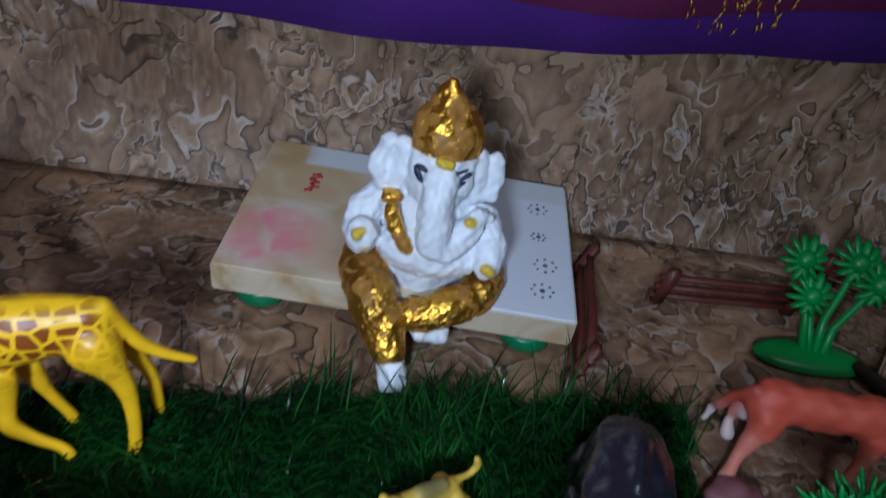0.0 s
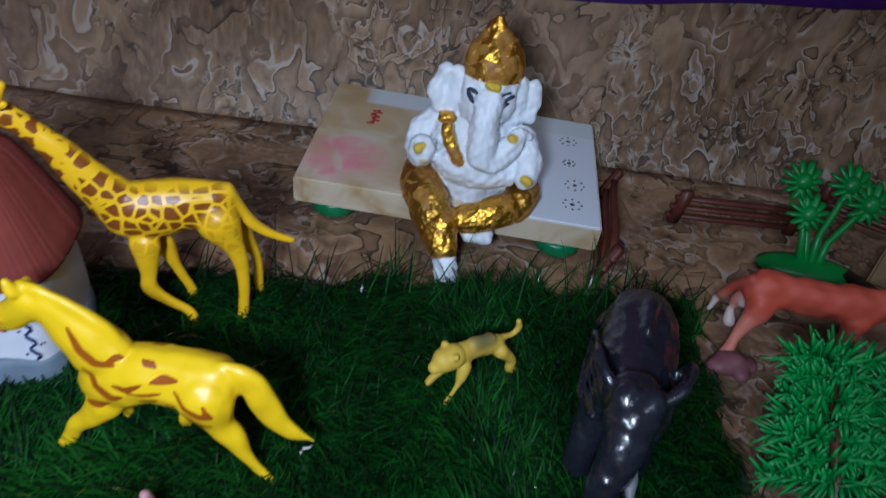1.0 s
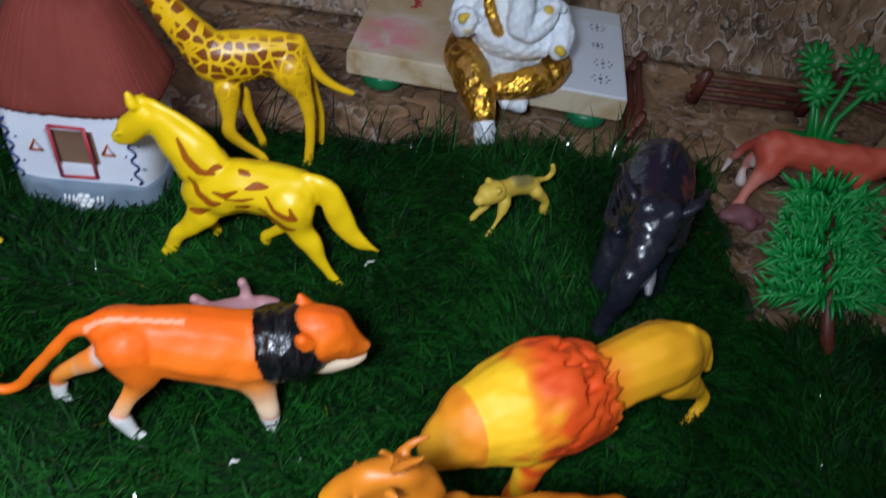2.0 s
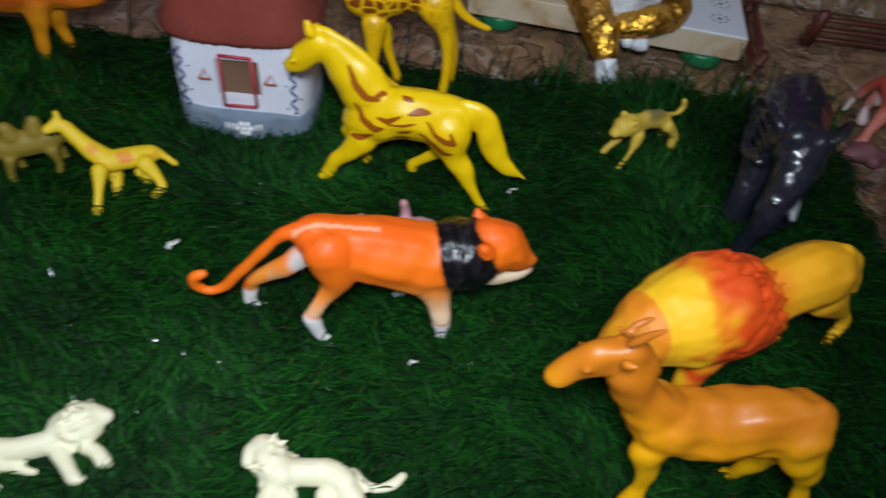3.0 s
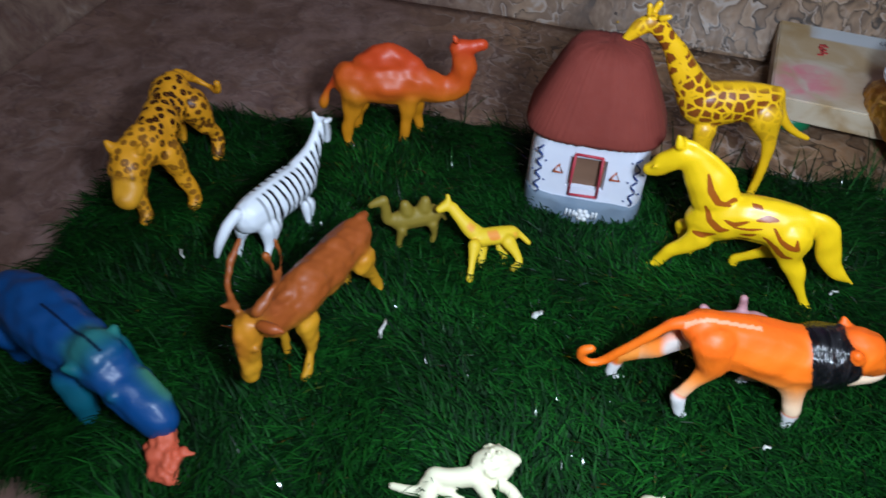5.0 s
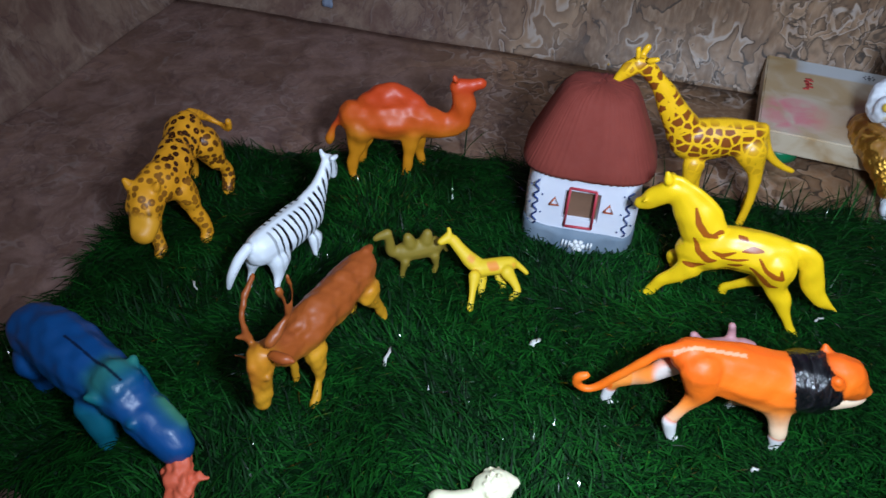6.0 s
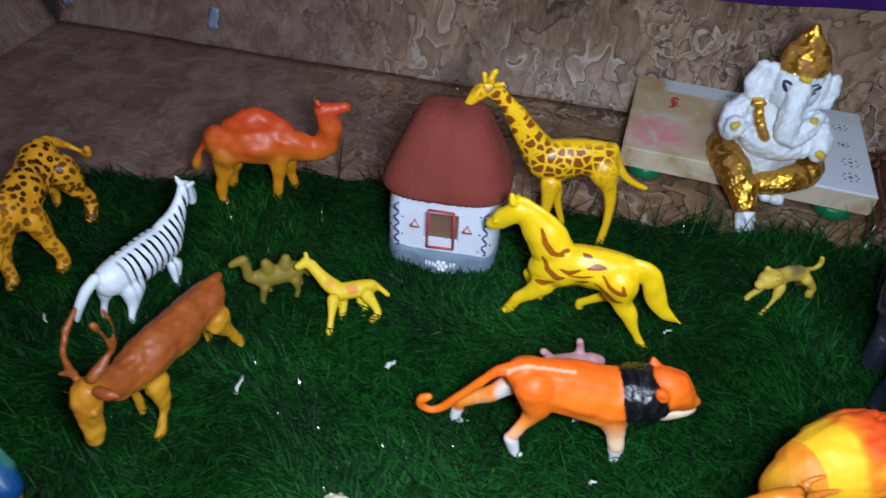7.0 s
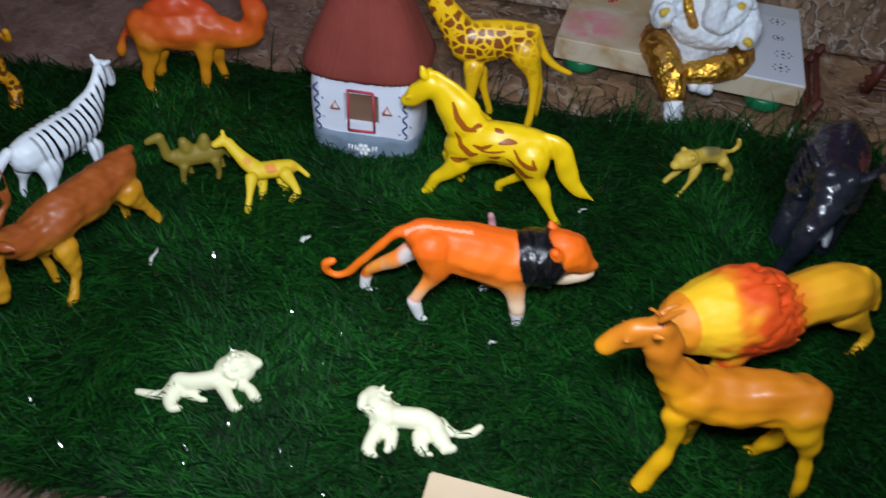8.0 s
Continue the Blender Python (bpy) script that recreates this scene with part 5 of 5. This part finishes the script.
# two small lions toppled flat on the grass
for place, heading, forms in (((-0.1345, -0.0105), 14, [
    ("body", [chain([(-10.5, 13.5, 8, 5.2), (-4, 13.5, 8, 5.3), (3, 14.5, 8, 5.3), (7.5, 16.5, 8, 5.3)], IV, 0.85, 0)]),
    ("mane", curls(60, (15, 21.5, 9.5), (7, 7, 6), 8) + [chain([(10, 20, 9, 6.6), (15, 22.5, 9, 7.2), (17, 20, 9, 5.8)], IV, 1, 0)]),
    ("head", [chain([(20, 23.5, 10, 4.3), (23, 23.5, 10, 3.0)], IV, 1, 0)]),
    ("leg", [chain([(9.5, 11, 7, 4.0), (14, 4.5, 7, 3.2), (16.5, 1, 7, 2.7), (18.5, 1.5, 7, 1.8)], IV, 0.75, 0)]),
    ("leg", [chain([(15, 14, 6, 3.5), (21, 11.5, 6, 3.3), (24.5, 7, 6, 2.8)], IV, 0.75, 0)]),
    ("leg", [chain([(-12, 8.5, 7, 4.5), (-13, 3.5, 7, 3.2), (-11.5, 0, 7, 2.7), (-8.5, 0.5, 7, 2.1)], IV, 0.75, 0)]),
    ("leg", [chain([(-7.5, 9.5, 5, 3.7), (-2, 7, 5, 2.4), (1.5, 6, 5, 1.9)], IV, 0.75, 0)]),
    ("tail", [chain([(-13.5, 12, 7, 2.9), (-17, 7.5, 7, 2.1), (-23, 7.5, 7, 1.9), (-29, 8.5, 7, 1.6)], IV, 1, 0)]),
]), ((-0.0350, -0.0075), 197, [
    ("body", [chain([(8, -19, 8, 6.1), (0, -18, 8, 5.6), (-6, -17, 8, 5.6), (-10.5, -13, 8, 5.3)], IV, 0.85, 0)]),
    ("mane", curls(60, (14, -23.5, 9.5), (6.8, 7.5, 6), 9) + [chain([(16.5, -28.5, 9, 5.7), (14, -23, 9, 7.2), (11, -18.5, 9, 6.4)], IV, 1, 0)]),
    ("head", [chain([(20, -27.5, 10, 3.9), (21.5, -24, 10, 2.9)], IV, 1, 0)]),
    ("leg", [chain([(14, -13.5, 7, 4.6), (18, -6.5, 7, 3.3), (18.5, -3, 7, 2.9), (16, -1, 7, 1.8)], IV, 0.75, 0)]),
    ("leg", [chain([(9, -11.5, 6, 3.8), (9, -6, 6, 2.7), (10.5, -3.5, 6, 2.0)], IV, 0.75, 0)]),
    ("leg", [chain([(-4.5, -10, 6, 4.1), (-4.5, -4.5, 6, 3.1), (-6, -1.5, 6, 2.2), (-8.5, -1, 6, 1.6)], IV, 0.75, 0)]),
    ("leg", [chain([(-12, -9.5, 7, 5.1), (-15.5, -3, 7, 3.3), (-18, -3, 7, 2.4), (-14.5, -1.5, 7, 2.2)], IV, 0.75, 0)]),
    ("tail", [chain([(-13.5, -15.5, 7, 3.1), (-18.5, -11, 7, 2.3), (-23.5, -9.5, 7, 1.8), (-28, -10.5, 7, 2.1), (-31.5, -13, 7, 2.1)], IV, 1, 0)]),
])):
    # shade towards the grass is put into the paint: ochre below 7 mm
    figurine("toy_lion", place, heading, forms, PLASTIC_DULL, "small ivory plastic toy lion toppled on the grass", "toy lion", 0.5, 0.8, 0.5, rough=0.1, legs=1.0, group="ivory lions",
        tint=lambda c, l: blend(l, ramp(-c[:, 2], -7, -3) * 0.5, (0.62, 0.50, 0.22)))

CO, CY, UMBER = (0.80, 0.27, 0.004), (0.90, 0.46, 0.004), (0.34, 0.10, 0.012)
figurine("toy_antelope", (0.092, 0.0265), 187, [
    ("body", [chain([(-19, 0, 61, 11.0), (-8.5, 0, 57.5, 12.9), (4, 0, 54.5, 13.0), (16, 0, 55, 12.8), (23, 0, 56.5, 11.2)], CO, 0.88, 0)]),
    ("neck", [chain([(27.5, 0, 63, 10.2), (35, 0, 71.5, 8.0), (40, 0, 82.5, 6.9), (42, 0, 90, 6.2)], CO, 0.8, 0)]),
    ("head", [chain([(44, 0, 91, 6.6), (50, 0, 89, 6.0), (56, 0, 83.5, 5.1), (60, 0, 78.5, 4.1)], CO, 0.8, 0), chain([(55, 5, 88, 0.8)], BLACK), chain([(55, -5, 88, 0.8)], BLACK)]),
    ("crest", [chain([(49, 0, 102.5, 1.3), (44, 0, 99.5, 1.7), (38.5, 0, 92.5, 1.5), (32, 0, 83, 1.1)], UMBER, 0.8, 0)]),
    ("horn", [chain([(46, 4, 101.5, 1.5), (43, 5, 107, 1.4), (40, 6, 111.5, 0.9)], UMBER, 1, 0)]),
    ("horn", [chain([(44.5, -4, 95.5, 1.5), (41, -5, 98.5, 1.3), (37.5, -6, 100, 0.9)], UMBER, 1, 0)]),
    ("ear", [chain([(47, 8, 97.5, 2.3), (45, 10, 99.5, 1.3)], CO, 1, 0)]),
    ("leg", [chain([(24.5, 6, 46.5, 6.3), (23, 9, 34, 4.0), (25, 11.5, 19, 3.3), (28.5, 14.5, 7.5, 3.2), (31, 17, 2, 3.1)], CY, 0.75, 0)]),
    ("leg", [chain([(14.5, -6, 29, 6.3), (9.5, -7.5, 12.5, 3.7), (8.5, -9, 1.5, 2.8)], CY, 0.75, 0)]),
    ("leg", [chain([(-20, 6, 57.5, 8.7), (-29, 8, 39.5, 5.0), (-32, 9.5, 30.5, 3.4), (-35.5, 11.5, 17, 3.0), (-36.5, 13, 3.5, 3.0)], CY, 0.75, 0)]),
    ("leg", [chain([(-28, -6, 27.5, 5.8), (-25.5, -7, 12.5, 3.6), (-22.5, -8, 2, 3.0), (-21, -9, 2, 3.3)], CY, 0.75, 0)]),
    ("tail", [chain([(-23, 0, 69, 2.9), (-28.5, 0, 62.5, 2.3), (-32.5, 0, 50.5, 1.7)], CO, 1, 0)]),
], PLASTIC, "ochre plastic toy antelope with swept-back horns", "toy antelope", 0.75, 2.5, 1.6, legs=1.0,
    tint=lambda c, l: blend(l, ramp(c[:, 2] - 0.5 * np.maximum(0, c[:, 0] - 16), 52, 68) * 0.75, (0.46, 0.115, 0.008)))

LY = (0.93, 0.52, 0.010)
mane = [chain([(46, 0, 50, 15.5), (40, 0, 50, 17), (28, 0, 50, 20.3), (9, 0, 43, 17.5)], (0.72, 0.09, 0.007), 0.95)]
tuft = np.random.default_rng(3)
for k in range(520):
    a, u = tuft.uniform(0, 2 * math.pi), tuft.uniform(0, 1)
    r = np.interp(u, (0, 0.42, 0.8, 1), (16.8, 20.2, 17.2, 13.0))
    base = np.array([3 + 46 * u, 0, np.interp(u, (0, 0.5, 1), (42, 50, 50))])
    out = np.array([0, 0.95 * math.cos(a), math.sin(a)])
    shade = np.array((0.74, 0.075, 0.006)) if u < 0.5 else np.array((0.86, 0.40, 0.010))
    swirl = np.array([0, -math.sin(a), math.cos(a)]) * tuft.normal(0, 2.4)
    p, q = base + out * (r - 0.6), base + out * (r + 0.7) + np.array([-9, 0, 0]) + swirl
    mane.append(chain([(*p, 1.5), (*((p + q) / 2 + out * 0.7), 1.4), (*q, 0.6)], shade, gap=0.5))


def lion_paint(c, l):
    hair = ramp(c[:, 0], -4, 4)
    l = blend(l, (1 - ramp(np.abs(c[:, 0] - 8), 6, 26)) * (c[:, 0] < 8) * 0.9, (0.80, 0.15, 0.006))
    wave = c[:, 0] + np.array([7 * noise.noise(Vector(p) * 0.16) for p in c]) + 3 * np.sin(c[:, 1] * 0.35 + c[:, 2] * 0.22) + 2 * np.sin(c[:, 2] * 0.6)
    l = blend(l, hair * (c[:, 0] < 50), (0.76, 0.075, 0.006))
    l = blend(l, hair * ramp(wave, 22, 31) * (c[:, 0] < 50), (0.88, 0.24, 0.008))
    return blend(l, hair * ramp(wave, 29, 37) * (c[:, 0] < 50), (0.92, 0.50, 0.012))


figurine("toy_lion", (0.112, 0.089), 211, [
    ("mane", mane),
    ("body", [chain([(-1, 0, 42.5, 14.7), (-18.5, 0, 46, 14.6), (-34.5, 0, 45.5, 15.5), (-49, 0, 39, 11.5)], LY, 0.88, 0)]),
    ("leg", [chain([(-43.5, 6, 33, 9.3), (-60, 7.5, 18.5, 4.1), (-66.5, 9, 10, 3.4), (-63.5, 10.5, 2, 3.6), (-56.5, 12, 1.5, 2.6)], LY, 0.75, 0)]),
    ("tail", [chain([(-44.5, 0, 56, 2.9), (-53.5, 1.5, 50, 2.7), (-60, 2.5, 38.5, 2.5), (-63.5, 4, 28.5, 2.3)], LY, 1, 0)]),
    ("head", [chain([(46, 0, 50, 13.5), (54, 0, 47, 11), (60, 0, 43, 8)], (0.80, 0.42, 0.012)), chain([(64, 0, 44, 3)], (0.3, 0.1, 0.02)), chain([(57, 7, 51, 1.2)], BLACK), chain([(57, -7, 51, 1.2)], BLACK)]),
    ("leg", [chain([(22, 9, 38, 9), (26, 11, 24, 6), (28, 12, 12, 4.6), (30, 12, 4, 4.4)], LY)]), ("leg", [chain([(18, -9, 38, 9), (18, -11, 24, 6), (18, -11, 12, 4.6), (20, -11, 4, 4.4)], LY)]),
    ("leg", [chain([(-40, -8, 40, 10), (-38, -10, 26, 6), (-43, -11, 15, 4.4), (-40, -11, 4, 4.4)], LY)]),
], PLASTIC_DULL, "yellow plastic toy lion with a shaggy orange mane", "toy lion", 0.75, 1.6, 0.6, legs=1.0, tint=lion_paint)

EG = (0.011, 0.013, 0.022)
figurine("toy_elephant", (0.1545, 0.2065), 254, [
    ("body", [chain([(-34, 0, 38, 16), (-18, 0, 41, 18), (2, 0, 41, 17), (18, 0, 44, 14)], EG), chain([(-38, 0, 46, 7), (-24, 0, 56, 5), (-8, 0, 57, 4)], EG, 0.8)]),
    ("head", [chain([(30, 0, 55, 12), (40, 0, 57, 11.5)], EG), chain([(38, 6, 64, 6), (36, 5, 65, 6)], EG), chain([(38, -6, 64, 6), (36, -5, 65, 6)], EG)]),
    ("trunk", [chain([(48, 0, 52, 9), (55, -2, 42, 7), (58, -4, 30, 5.6), (58, -6, 18, 4.8), (58, -7, 8, 4.2), (60, -7, 4, 3.6)], EG)]
     + [chain([(57.3, -8 - 0.4 * k, 44 - 5 * k, 1.3), (61.2, -3 - 0.4 * k, 43.5 - 5 * k, 1.3), (57, 3 - 0.5 * k, 43.5 - 5 * k, 1.2)], EG) for k in range(7)]),
] + [("ear", [chain([(32, 11 * s, 60, 3), (26, 19 * s, 64, 2), (14, 24 * s, 63, 1.7), (1, 25 * s, 55, 1.7), (-3, 24 * s, 46, 1.7), (4, 24 * s, 37, 1.7), (17, 22 * s, 34, 1.8), (30, 15 * s, 40, 2.4)], EG)]
      + [chain([(30, 13 * s, 58 - 4.5 * k, 2.2), (16, (20.5 + 0.4 * k) * s, 60 - 5.2 * k, 1.4), (2, 23.5 * s, 54 - 3 * k, 1.4)], EG) for k in range(5)]) for s in (1, -1)]
    + [("tusk", [chain([(50, 7 * s, 42, 2.4), (58, 9.5 * s, 36, 1.4)], (0.16, 0.16, 0.18))]) for s in (1, -1)] + [
    ("leg", [chain([(18, 12, 34, 9), (20, 13, 20, 7.5), (22, 13, 7, 7.5)], EG)]), ("leg", [chain([(20, -12, 34, 9), (27, -13, 20, 7.5), (30, -13, 7, 7.5)], EG)]),
    ("leg", [chain([(-32, 12, 32, 10), (-34, 13, 18, 7.5), (-32, 13, 7, 7.5)], EG)]), ("leg", [chain([(-30, -12, 32, 10), (-26, -13, 18, 7.5), (-24, -13, 7, 7.5)], EG)]),
    ("tail", [chain([(-50, 0, 44, 2.5), (-55, 0, 30, 2), (-55, 0, 20, 2)], EG)]),
], PLASTIC_DARK, "glossy dark grey plastic toy elephant with spread ears", "toy elephant", 0.75, 0.8, 1.0, rough=0.08, stretch=(1, 0.80, 1), legs=1.0)

CU = (0.62, 0.42, 0.05)
figurine("toy_cub", (0.0905, 0.2235), 217, parts("body body head head ear ear leg leg leg leg tail", [
    chain([(-10, 0, 26, 5), (0, 0, 28, 5), (9, 0, 29, 5.6)], CU, 0.85), chain([(-6, 0, 31, 3), (4, 0, 33, 3)], (0.14, 0.13, 0.06), 1.1),
    chain([(15, 0, 31, 5.4), (20, 0, 31, 5.4)], CU), chain([(25, 0, 28, 3)], CU, 1.1), chain([(17, 4.5, 36, 1.6)], CU), chain([(17, -4.5, 36, 1.6)], CU),
    chain([(10, 4, 24, 3.4), (14, 6, 14, 2.3), (17, 6, 7, 2), (19, 6, 3, 2.6)], CU), chain([(8, -4, 24, 3.4), (15, -5, 14, 2.3), (20, -6, 8, 2), (22, -6, 4, 2.5)], CU),
    chain([(-11, 4, 23, 4), (-17, 6, 15, 2.6), (-17, 6, 8, 2.2), (-20, 6, 3.4, 2.8)], CU), chain([(-10, -4, 23, 4), (-14, -5, 15, 2.4), (-20, -5, 12, 2.2), (-21, -5, 4, 2.6)], CU),
    chain([(-14, 0, 28, 2), (-20, 0, 27, 1.8), (-23, 0, 31, 1.6), (-22, 0, 36, 1.5)], CU),
]), PLASTIC_DULL, "small yellow plastic toy cub with an olive back", "toy cub", 0.6, 0.9, 0.9, stretch=(1, 1, 0.86))

FR = (0.55, 0.085, 0.048)
figurine("toy_fox", (0.272, 0.277), 354, parts("body head head ear ear leg leg leg leg leg leg leg leg tail tail", [
    chain([(-34, 0, 32, 11.5), (-16, 0, 32, 11), (4, 0, 33, 11), (20, 0, 34, 11)], FR, 0.85),
    chain([(24, 0, 37, 9), (36, 0, 42, 7), (44, 0, 44, 7.5)], FR, 0.9), chain([(50, 0, 42, 5), (58, 0, 39, 3.4)], FR), chain([(42, 5, 50, 2), (42, 6, 54, 1.2)], FR), chain([(42, -5, 50, 2), (42, -6, 54, 1.2)], FR),
    chain([(-34, -6, 27, 8), (-40, -12, 16, 5), (-44, -18, 8, 3.6), (-46, -21, 4, 3.6)], FR), chain([(-47, -23, 3.4, 3.2)], (0.66, 0.6, 0.58)),
    chain([(-36, 6, 24, 6), (-42, 6, 14, 4)], FR), chain([(-43, 5, 10, 3.6), (-41, 2, 4, 4)], (0.74, 0.68, 0.68)), chain([(-38, 0, 22, 4), (-40, 2, 18, 3.4)], (0.70, 0.62, 0.62)),
    chain([(14, -6, 27, 6.5), (10, -12, 14, 4), (6, -16, 6, 3.4)], FR), chain([(4, -17, 4, 3.8)], (0.74, 0.68, 0.68)), chain([(18, 6, 26, 6), (24, 7, 14, 3.8), (26, 7, 4, 3.8)], FR),
    chain([(-43, 0, 38, 3), (-48, 3, 28, 3), (-51, 5, 19, 3.2)], (0.34, 0.05, 0.03)), chain([(-52, 6, 14, 3.4), (-53, 6, 7, 2.6)], (0.72, 0.66, 0.66)),
]), PLASTIC_DULL, "red-brown plastic toy fox with white feet and tail tip", "toy fox", 0.8, 1.2, 1.5,
    tint=lambda c, l: blend(l, (1 - ramp(c[:, 2], 18, 28)) * 0.35, (0.62, 0.34, 0.27)))

BU, TE = (0.006, 0.065, 0.24), (0.010, 0.16, 0.18)
figurine("toy_hippo", (-0.327, -0.001), 343, parts("body head head muzzle ear ear muzzle muzzle leg leg leg leg tail", [
    chain([(-40, 0, 37, 15), (-22, 0, 39, 17), (0, 0, 38, 17), (16, 0, 38, 15)], BU, 0.95),
    chain([(22, 0, 42, 13), (34, 0, 38, 12)], BU, 1.0), chain([(24, 0, 50, 7), (32, 0, 48, 7)], (0.010, 0.10, 0.20), 1.4),
    chain([(42, 0, 32, 11), (54, 0, 25, 10), (60, 0, 21, 8.5)], BU, 1.05),
    chain([(28, 10, 48, 3.2), (26, 13, 52, 2)], TE), chain([(28, -11, 46, 3.2), (24, -15, 48, 2.2)], TE),
    chain([(46, 9, 38, 2.6), (58, 8, 30, 3)], (0.06, 0.22, 0.09)), chain([(46, -9, 38, 2.6)], TE),
    chain([(16, -11, 28, 9), (20, -14, 16, 6.5), (22, -15, 6, 6)], (0.008, 0.12, 0.18)), chain([(16, 11, 28, 9), (18, 13, 16, 6.5), (20, 13, 6, 6)], TE),
    chain([(-34, -11, 26, 10), (-34, -13, 14, 6.5), (-32, -13, 6, 6)], BU), chain([(-34, 11, 26, 10), (-36, 13, 14, 6.5), (-34, 13, 6, 6)], BU),
    chain([(-54, 0, 40, 2.4), (-57, 0, 28, 1.8)], BU),
]), paint("blue_plastic", 0.30, "", 0.35), "glossy blue plastic toy hippo with teal feet", "toy hippo", 0.8, 1.6, 1.2, stretch=(1, 0.9, 0.86), legs=1.0,
    tint=lambda c, l: blend(blend(l, (1 - ramp(np.abs(c[:, 0] - 24), 2, 13)) * ramp(c[:, 2], 40, 46) * 0.5, (0.05, 0.26, 0.16)), (np.abs(c[:, 1]) < 0.6) * (c[:, 0] > -8) * (c[:, 0] < 34) * (c[:, 2] > 40) * 0.9, (0.004, 0.01, 0.03)))

CR = (0.72, 0.13, 0.06)
figurine("coral_toy", (-0.2635, -0.0275), 300, [
    chain([(-9, 0, 12, 6), (0, 0, 10, 6.5), (8, 1, 7, 6)], CR, 1.1), chain([(2, 7, 10, 3.4), (4, 12, 10, 2)], CR), chain([(8, -5, 6, 3.4)], CR), chain([(12, 4, 5, 3.2)], CR), chain([(-4, -6, 8, 3)], CR),
], PLASTIC_DULL, "small coral-red plastic toy lying on the grass", "toy", 0.6, 0.8, 1.8, rough=0.3, legs=1.0)

PK = (0.48, 0.24, 0.26)
figurine("toy_pig", (-0.033, 0.1285), 25, [
    chain([(-10, 0, 9, 6.5), (0, 0, 9, 7), (9, 0, 9, 6.5)], PK), chain([(14, 0, 10, 5), (19, 0, 9, 3.6)], PK),
    chain([(8, 3, 12, 3), (8, 5, 18, 2.2), (7, 5, 22, 2.2)], PK), chain([(-8, 3, 11, 3), (-11, 5, 15, 2.2), (-13, 5, 17, 2.4)], PK),
    chain([(6, -4, 7, 3), (8, -9, 5, 2.4)], PK), chain([(-8, -4, 7, 3), (-10, -9, 5, 2.4)], PK),
], PLASTIC_DULL, "small dusty pink toy pig toppled on its side", "toy pig", 0.6, 0.8, legs=1.0)

figurine("clay_lump", (0.224, 0.252), 20, [
    chain([(-9, 0, 3, 4.5), (0, 2, 4, 6), (9, -3, 3, 4.5)], (0.20, 0.075, 0.085), 1.2), chain([(2, -8, 2.5, 4)], (0.20, 0.075, 0.085)),
], PLASTIC_DULL, "flattened mauve modelling clay lump on the floor", "clay", 0.8, 0.8, 2.0, legs=1.0)

figurine("toy_bear", (0.318, 0.232), 200, [
    chain([(-16, 0, 20, 13), (0, 0, 22, 14), (12, 0, 22, 12)], (0.016, 0.016, 0.022)), chain([(22, 0, 24, 9), (30, 0, 20, 5)], (0.016, 0.016, 0.022)),
    chain([(22, 7, 31, 3)], (0.016, 0.016, 0.022)), chain([(22, -7, 31, 3)], (0.016, 0.016, 0.022)),
    chain([(12, 9, 14, 6), (14, 10, 5, 5)], (0.016, 0.016, 0.022)), chain([(12, -9, 14, 6), (14, -10, 5, 5)], (0.016, 0.016, 0.022)),
    chain([(-16, 9, 14, 6), (-16, 10, 5, 5)], (0.016, 0.016, 0.022)), chain([(-16, -9, 14, 6), (-16, -10, 5, 5)], (0.016, 0.016, 0.022)),
], PLASTIC_DARK, "glossy black plastic toy bear beside the pine", "toy bear", 0.9, 0.8, 0.8, legs=1.0)


# ---- scraps lying in the grass ----
def scrap(x, y, turn_deg, length, width):
    bm = bmesh.new()
    tube_along(bm, [(-length / 2, 0, 0.0), (-length / 6, 0.0006, 0.0012), (length / 5, -0.0004, 0.0010), (length / 2, 0.0003, 0.0002)], [width, width * 1.2, width, width * 0.6], 6, 0.25)
    ob = finish("paper_scrap", bm, SCRAP)
    ob.matrix_world = pose(x, y, 0.0085, 4, -6, turn_deg)
    return tagged(ob, "torn whitish paper scrap caught in the grass", "scrap", "scraps in the grass")


for x, y, turn_deg, length, width in ((-0.200, 0.069, 95, 0.012, 0.0009), (-0.127, 0.104, 60, 0.007, 0.0016), (0.022, 0.172, 40, 0.006, 0.0007), (-0.327, 0.082, -40, 0.011, 0.0006), (-0.155, 0.262, 20, 0.004, 0.001), (-0.012, 0.062, 30, 0.004, 0.0008)):
    scrap(x, y, turn_deg, length, width)
